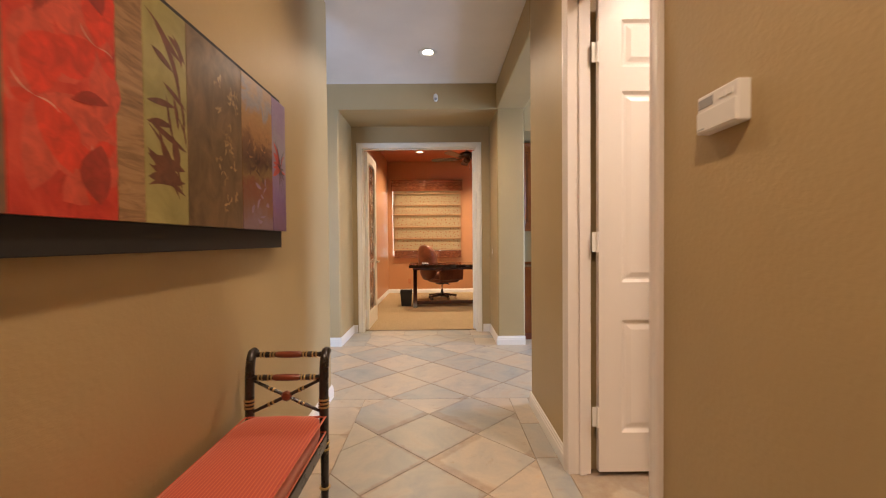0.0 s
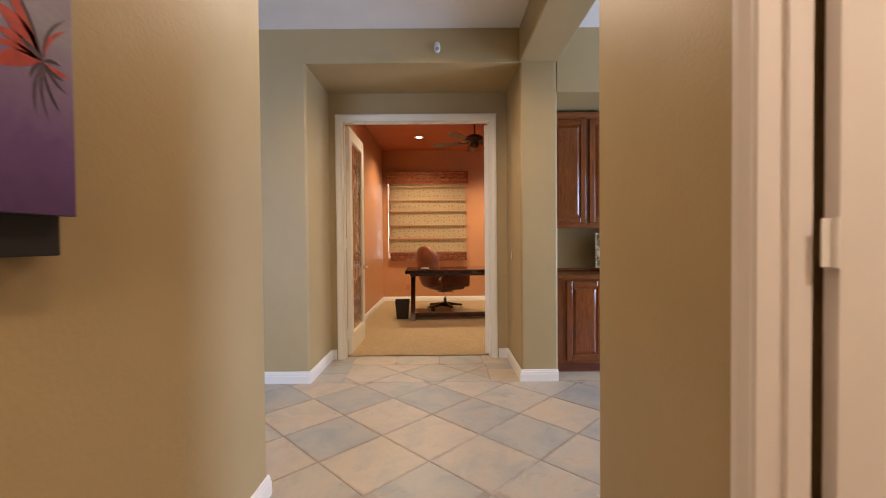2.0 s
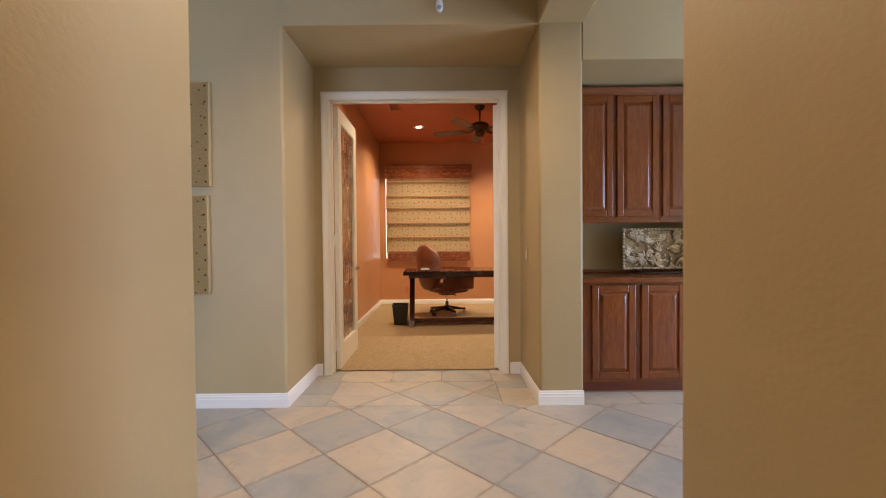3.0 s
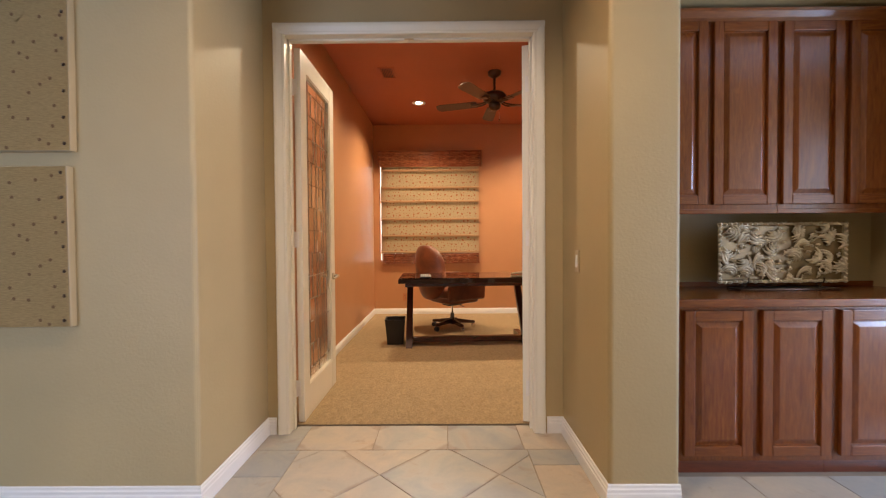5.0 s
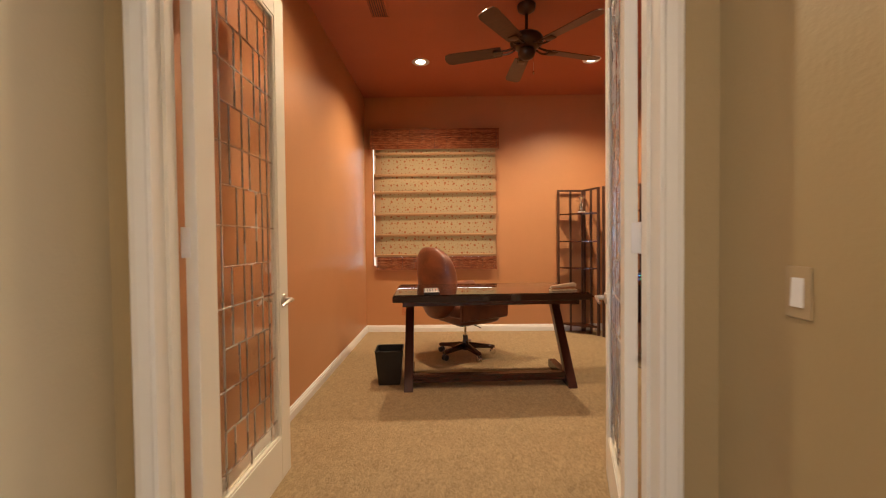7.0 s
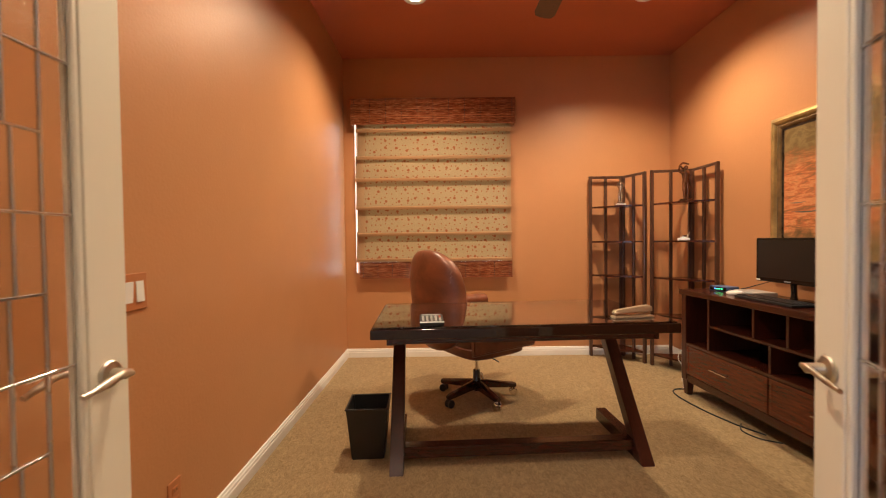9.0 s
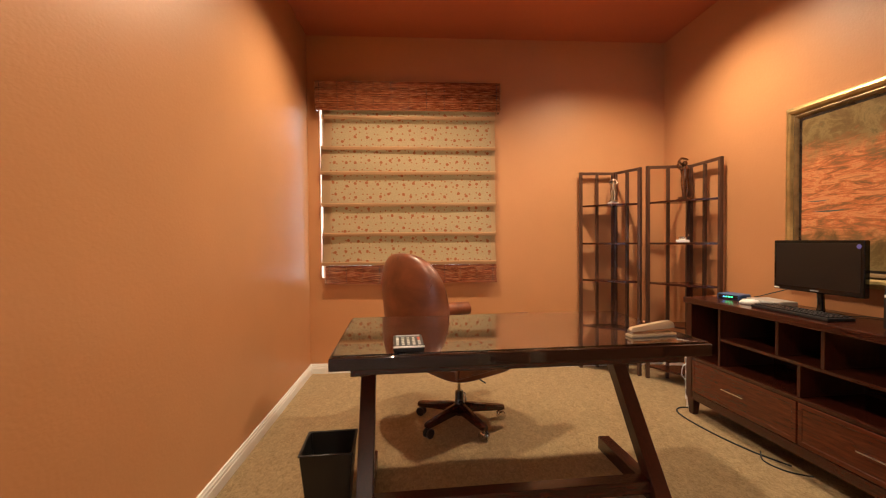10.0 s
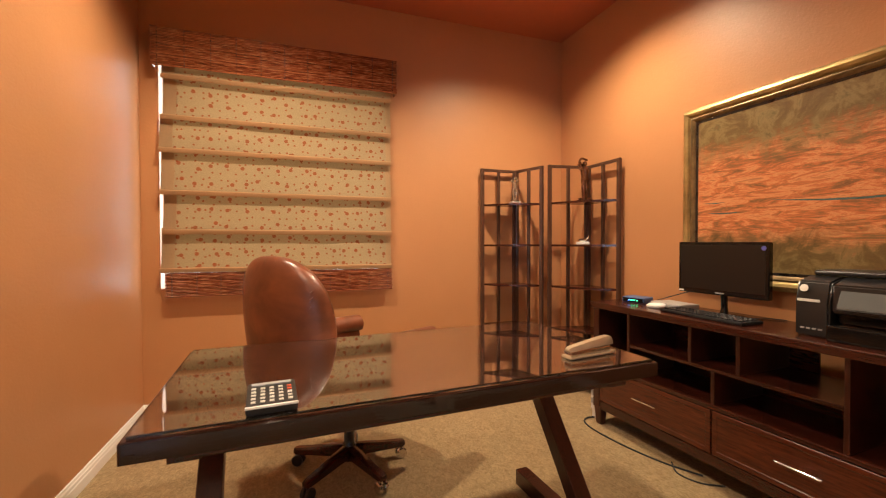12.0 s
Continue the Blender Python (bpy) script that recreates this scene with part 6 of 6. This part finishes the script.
def landscape():
    cy, cz, w, h = 7.250, 1.478, 1.005, 0.535
    root = thing("framed_painting", pose(EAST, cy, cz), "large fiery sunset landscape in a gilded frame", "painting")
    prof = [(0.0, 0.0), (0.0, 0.022), (0.010, 0.034), (0.026, 0.040), (0.040, 0.034), (0.050, 0.022), (0.060, 0.026), (0.072, 0.020), (0.082, 0.010), (0.082, 0.0)]
    def quad(d, k): return [(-k, -w + d, -h + d), (-k, w - d, -h + d), (-k, w - d, h - d), (-k, -w + d, h - d)]
    bm = bmesh.new()
    grid_skin(bm, [quad(d, k) for d, k in prof[:6]], cap=False)
    part("outer_frame", bm, GOLD, root, "gilded outer moulding")
    bm = bmesh.new()
    grid_skin(bm, [quad(d, k) for d, k in prof[5:]], cap=False)
    part("inner_frame", bm, GOLD_DARK, root, "rubbed dark gilt inner moulding")
    bm = bmesh.new()
    grid_skin(bm, [quad(0.080, 0.014), quad(0.094, 0.011), quad(0.094, 0.006)], cap=False)
    part("slip", bm, BLACK_WOOD, root, "black inner slip")
    part("canvas", block((-0.010, -w + 0.085, -h + 0.085), (-0.001, w - 0.085, h - 0.085)), SUNSET, root, "oil painted sunset clouds and water")
    rnd = random.Random(2)
    bm = bmesh.new()
    for y, z, l, t in ((0.52, -0.06, 0.75, 0.010), (-0.28, -0.035, 0.6, 0.026), (0.85, -0.11, 0.2, 0.008), (0.88, -0.05, 0.14, 0.006)):
        leaf_shape(bm, (y, z), l, t, math.pi + 0.02, 0.03, -0.0106)
    tagged(part("water_paint", bm, oil("blue_green_oil_paint", [(0.3, (0.03, 0.07, 0.07)), (0.7, (0.09, 0.17, 0.19))], scale=20), root, "blue-green painted streaks"), kind="stuff")


landscape()


def ceiling_fan():
    root = thing("ceiling_fan", pose(0.592, 7.530, ROOM_CEIL), "dark bronze ceiling fan with five walnut blades", "ceiling fan")
    part("canopy", turned([(0.0, 0.0), (0.072, 0.0), (0.074, -0.012), (0.066, -0.04), (0.036, -0.062), (0.018, -0.07), (0, -0.07)], 24), BRONZE, root, smooth=True)
    part("downrod", turned([(0.013, -0.06), (0.013, -0.22)], 14), BRONZE, root, smooth=True)
    part("motor", turned([(0.0, -0.210), (0.03, -0.210), (0.06, -0.225), (0.105, -0.240), (0.128, -0.265), (0.132, -0.290), (0.122, -0.315), (0.09, -0.335), (0.07, -0.347), (0.0, -0.350)], 32), BRONZE, root, smooth=True)
    part("switch_housing", turned([(0.0, -0.347), (0.06, -0.349), (0.068, -0.365), (0.066, -0.390), (0.05, -0.415), (0.02, -0.427), (0.0, -0.429)], 28), BRONZE, root, smooth=True)
    for k in range(5):
        m = Matrix.Rotation(radians(19 + 72 * k), 4, "Z")
        bm = bmesh.new()
        tube(bm, arc([(0.095, 0.02, -0.331), (0.15, 0.03, -0.347), (0.21, 0.028, -0.347)], 4), 0.008, 8)
        tube(bm, arc([(0.095, -0.02, -0.331), (0.15, -0.03, -0.347), (0.21, -0.028, -0.347)], 4), 0.008, 8)
        box(bm, (0.19, -0.036, -0.353), (0.265, 0.036, -0.343), 0.003)
        blade = bmesh.new()
        outline = [(0.20, -0.058), (0.45, -0.066), (0.62, -0.070), (0.66, -0.055), (0.672, -0.02), (0.672, 0.02), (0.66, 0.055), (0.62, 0.070), (0.45, 0.066), (0.20, 0.058)]
        tilt = Matrix.Rotation(radians(12), 4, "X")
        grid_skin(blade, [[(x, y, z) for x, y in outline] for z in (-0.003, 0.003)])
        blade.transform(m @ Matrix.Translation((0, 0, -0.339)) @ tilt)
        b = part("blade", blade, WALNUT, root, "walnut fan blade")
        part("blade_iron", moved(bm, m), BRONZE, b, "bronze blade bracket", smooth=True)
    bm = bmesh.new()
    tube(bm, [(0.045, -0.03, -0.40), (0.047, -0.031, -0.53)], 0.0014, 6)
    chain = part("pull_chain", bm, NICKEL, root, "thin pull chain")
    bm = bmesh.new()
    pad(bm, (0.010, 0.010, 0.014), 2.0, 12, 8, lambda p: p + Vector((0.047, -0.031, -0.542)))
    part("pull_ball", bm, CHROME, chain, "small glass pull", smooth=True)


ceiling_fan()

root = thing("ceiling_vent", pose(-0.59, 7.53, ROOM_CEIL), "terracotta painted ceiling air vent with dark slots", "air vent")
bm = bmesh.new()
for a, b in (((-0.085, -0.15), (0.085, -0.125)), ((-0.085, 0.125), (0.085, 0.15)), ((-0.085, -0.125), (-0.063, 0.125)), ((0.063, -0.125), (0.085, 0.125))):
    box(bm, (a[0], a[1], -0.008), (b[0], b[1], 0), 0.002)
part("frame", bm, TERRA_SHADED, root)
part("backing", block((-0.063, -0.125, -0.0025), (0.063, 0.125, -0.0005)), PLASTIC_BLACK, root, "dark duct behind the slats")
for k in range(7):
    x = -0.054 + 0.018 * k
    bm = block((-0.0065, -0.125, -0.0008), (0.0065, 0.125, 0.0008))
    part("slat", moved(bm, Matrix.Translation((x, 0, -0.006)) @ Matrix.Rotation(radians(28), 4, "Y")), TERRA_SHADED, root)

switch_plate(pose(WEST, 6.662, 1.052, 0, 0, 90), 3, PLATE_TERRA, "terracotta painted plate with three white rocker switches", 0.048)
outlet(pose(WEST, 6.855, 0.285, 0, 0, 90), PLATE_TERRA, "terracotta painted wall outlet above the baseboard")
outlet(pose(-0.62, NORTH, 0.285), PLATE_TERRA, "terracotta painted wall outlet under the blind")

# ---- floor tiles ----


def clip(poly, axis, limit, keep_less):
    out = []
    for p, q in zip(poly, poly[1:] + poly[:1]):
        a, b = (p[axis] <= limit) == keep_less, (q[axis] <= limit) == keep_less
        if a: out.append(p)
        if a != b:
            t = (limit - p[axis]) / (q[axis] - p[axis])
            out.append(tuple(p[i] + (q[i] - p[i]) * t for i in range(2)))
    return out


def shrink(poly, d):
    """Move every edge of a convex, counter-clockwise polygon in by d."""
    k = len(poly)
    out = []
    for i in range(k):
        p, q, r = (Vector(poly[j % k]) for j in (i - 1, i, i + 1))
        u, w = (q - p).normalized(), (r - q).normalized()
        nu, nw = Vector((-u.y, u.x)), Vector((-w.y, w.x))
        s = 1 + nu.dot(nw)
        out.append(tuple(q + (nu + nw) * (d / max(s, 0.3))))
    return out


def tile_mesh(poly, seed):
    c = Vector((sum(p[0] for p in poly) / len(poly), sum(p[1] for p in poly) / len(poly)))
    rnd = random.Random(seed)
    lift = rnd.uniform(0.0030, 0.0042)
    bm = bmesh.new()
    base, mid, top = poly, shrink(poly, 0.0003), shrink(poly, 0.0013)
    grid_skin(bm, [[(x - c.x, y - c.y, z) for x, y in ring] for ring, z in ((base, 0.0), (mid, lift - 0.0018), (top, lift))], cap=False)
    bm.faces.new([bm.verts[:][i] for i in range(2 * len(poly), 3 * len(poly))]) if not bm.verts.ensure_lookup_table() else None
    return data_from(bm, "tile", TILE), c


floor_ob = bpy.data.objects["floor"]
HALF, X0, Y0 = 0.3055, -0.003, 2.266
FIELDS = [(-0.50, 0.605, -2.9, 3.15), (-2.7, 2.9, 3.15, FRONT), (-0.80, 0.49, FRONT, 5.262)]
polys = []
for x0, x1, y0, y1 in FIELDS:
    for i in range(-12, 13):
        for j in range(-20, 14):
            if (i + j) % 2 == 0: continue
            cx, cy = X0 + i * HALF, Y0 + j * HALF
            p = [(cx - HALF, cy), (cx, cy - HALF), (cx + HALF, cy), (cx, cy + HALF)]
            for axis, lim, less in ((0, x0, False), (0, x1, True), (1, y0, False), (1, y1, True)):
                if p: p = clip(p, axis, lim, less)
            if len(p) > 2: polys.append(p)


def strip(x0, x1, y0, y1, cuts, along_y=True):
    ends = [y0 if along_y else x0, *cuts, y1 if along_y else x1]
    for a, b in zip(ends, ends[1:]):
        polys.append([(x0, a), (x1, a), (x1, b), (x0, b)] if along_y else [(a, y0), (b, y0), (b, y1), (a, y1)])


strip(HL, -0.50, -2.9, 3.15, [-2.58 + 0.43 * k for k in range(14)])
strip(0.605, HR, -2.9, 3.15, [-2.45 + 0.43 * k for k in range(13)])
strip(RL, -0.80, FRONT, 5.262, [5.0])
strip(0.49, RR, FRONT, 5.262, [5.1])
strip(RL, RR, 5.262, 5.568, [-0.83, -0.39, 0.04, 0.475], False)
strip(HR, 2.3, 1.305, 2.125, [1.18, 1.61, 2.04], False)
strip(NL, 2.62, FRONT, 4.99, [1.5, 1.93, 2.36], False)
for k, p in enumerate(polys):
    xs, ys = [q[0] for q in p], [q[1] for q in p]
    if max(xs) - min(xs) < 0.02 or max(ys) - min(ys) < 0.02: continue
    q = shrink(p, 0.0015)
    me, c = tile_mesh(q, k)
    ob = new("tile", me)
    ob.location = (c.x, c.y, 0.0)
    ob.parent = floor_ob
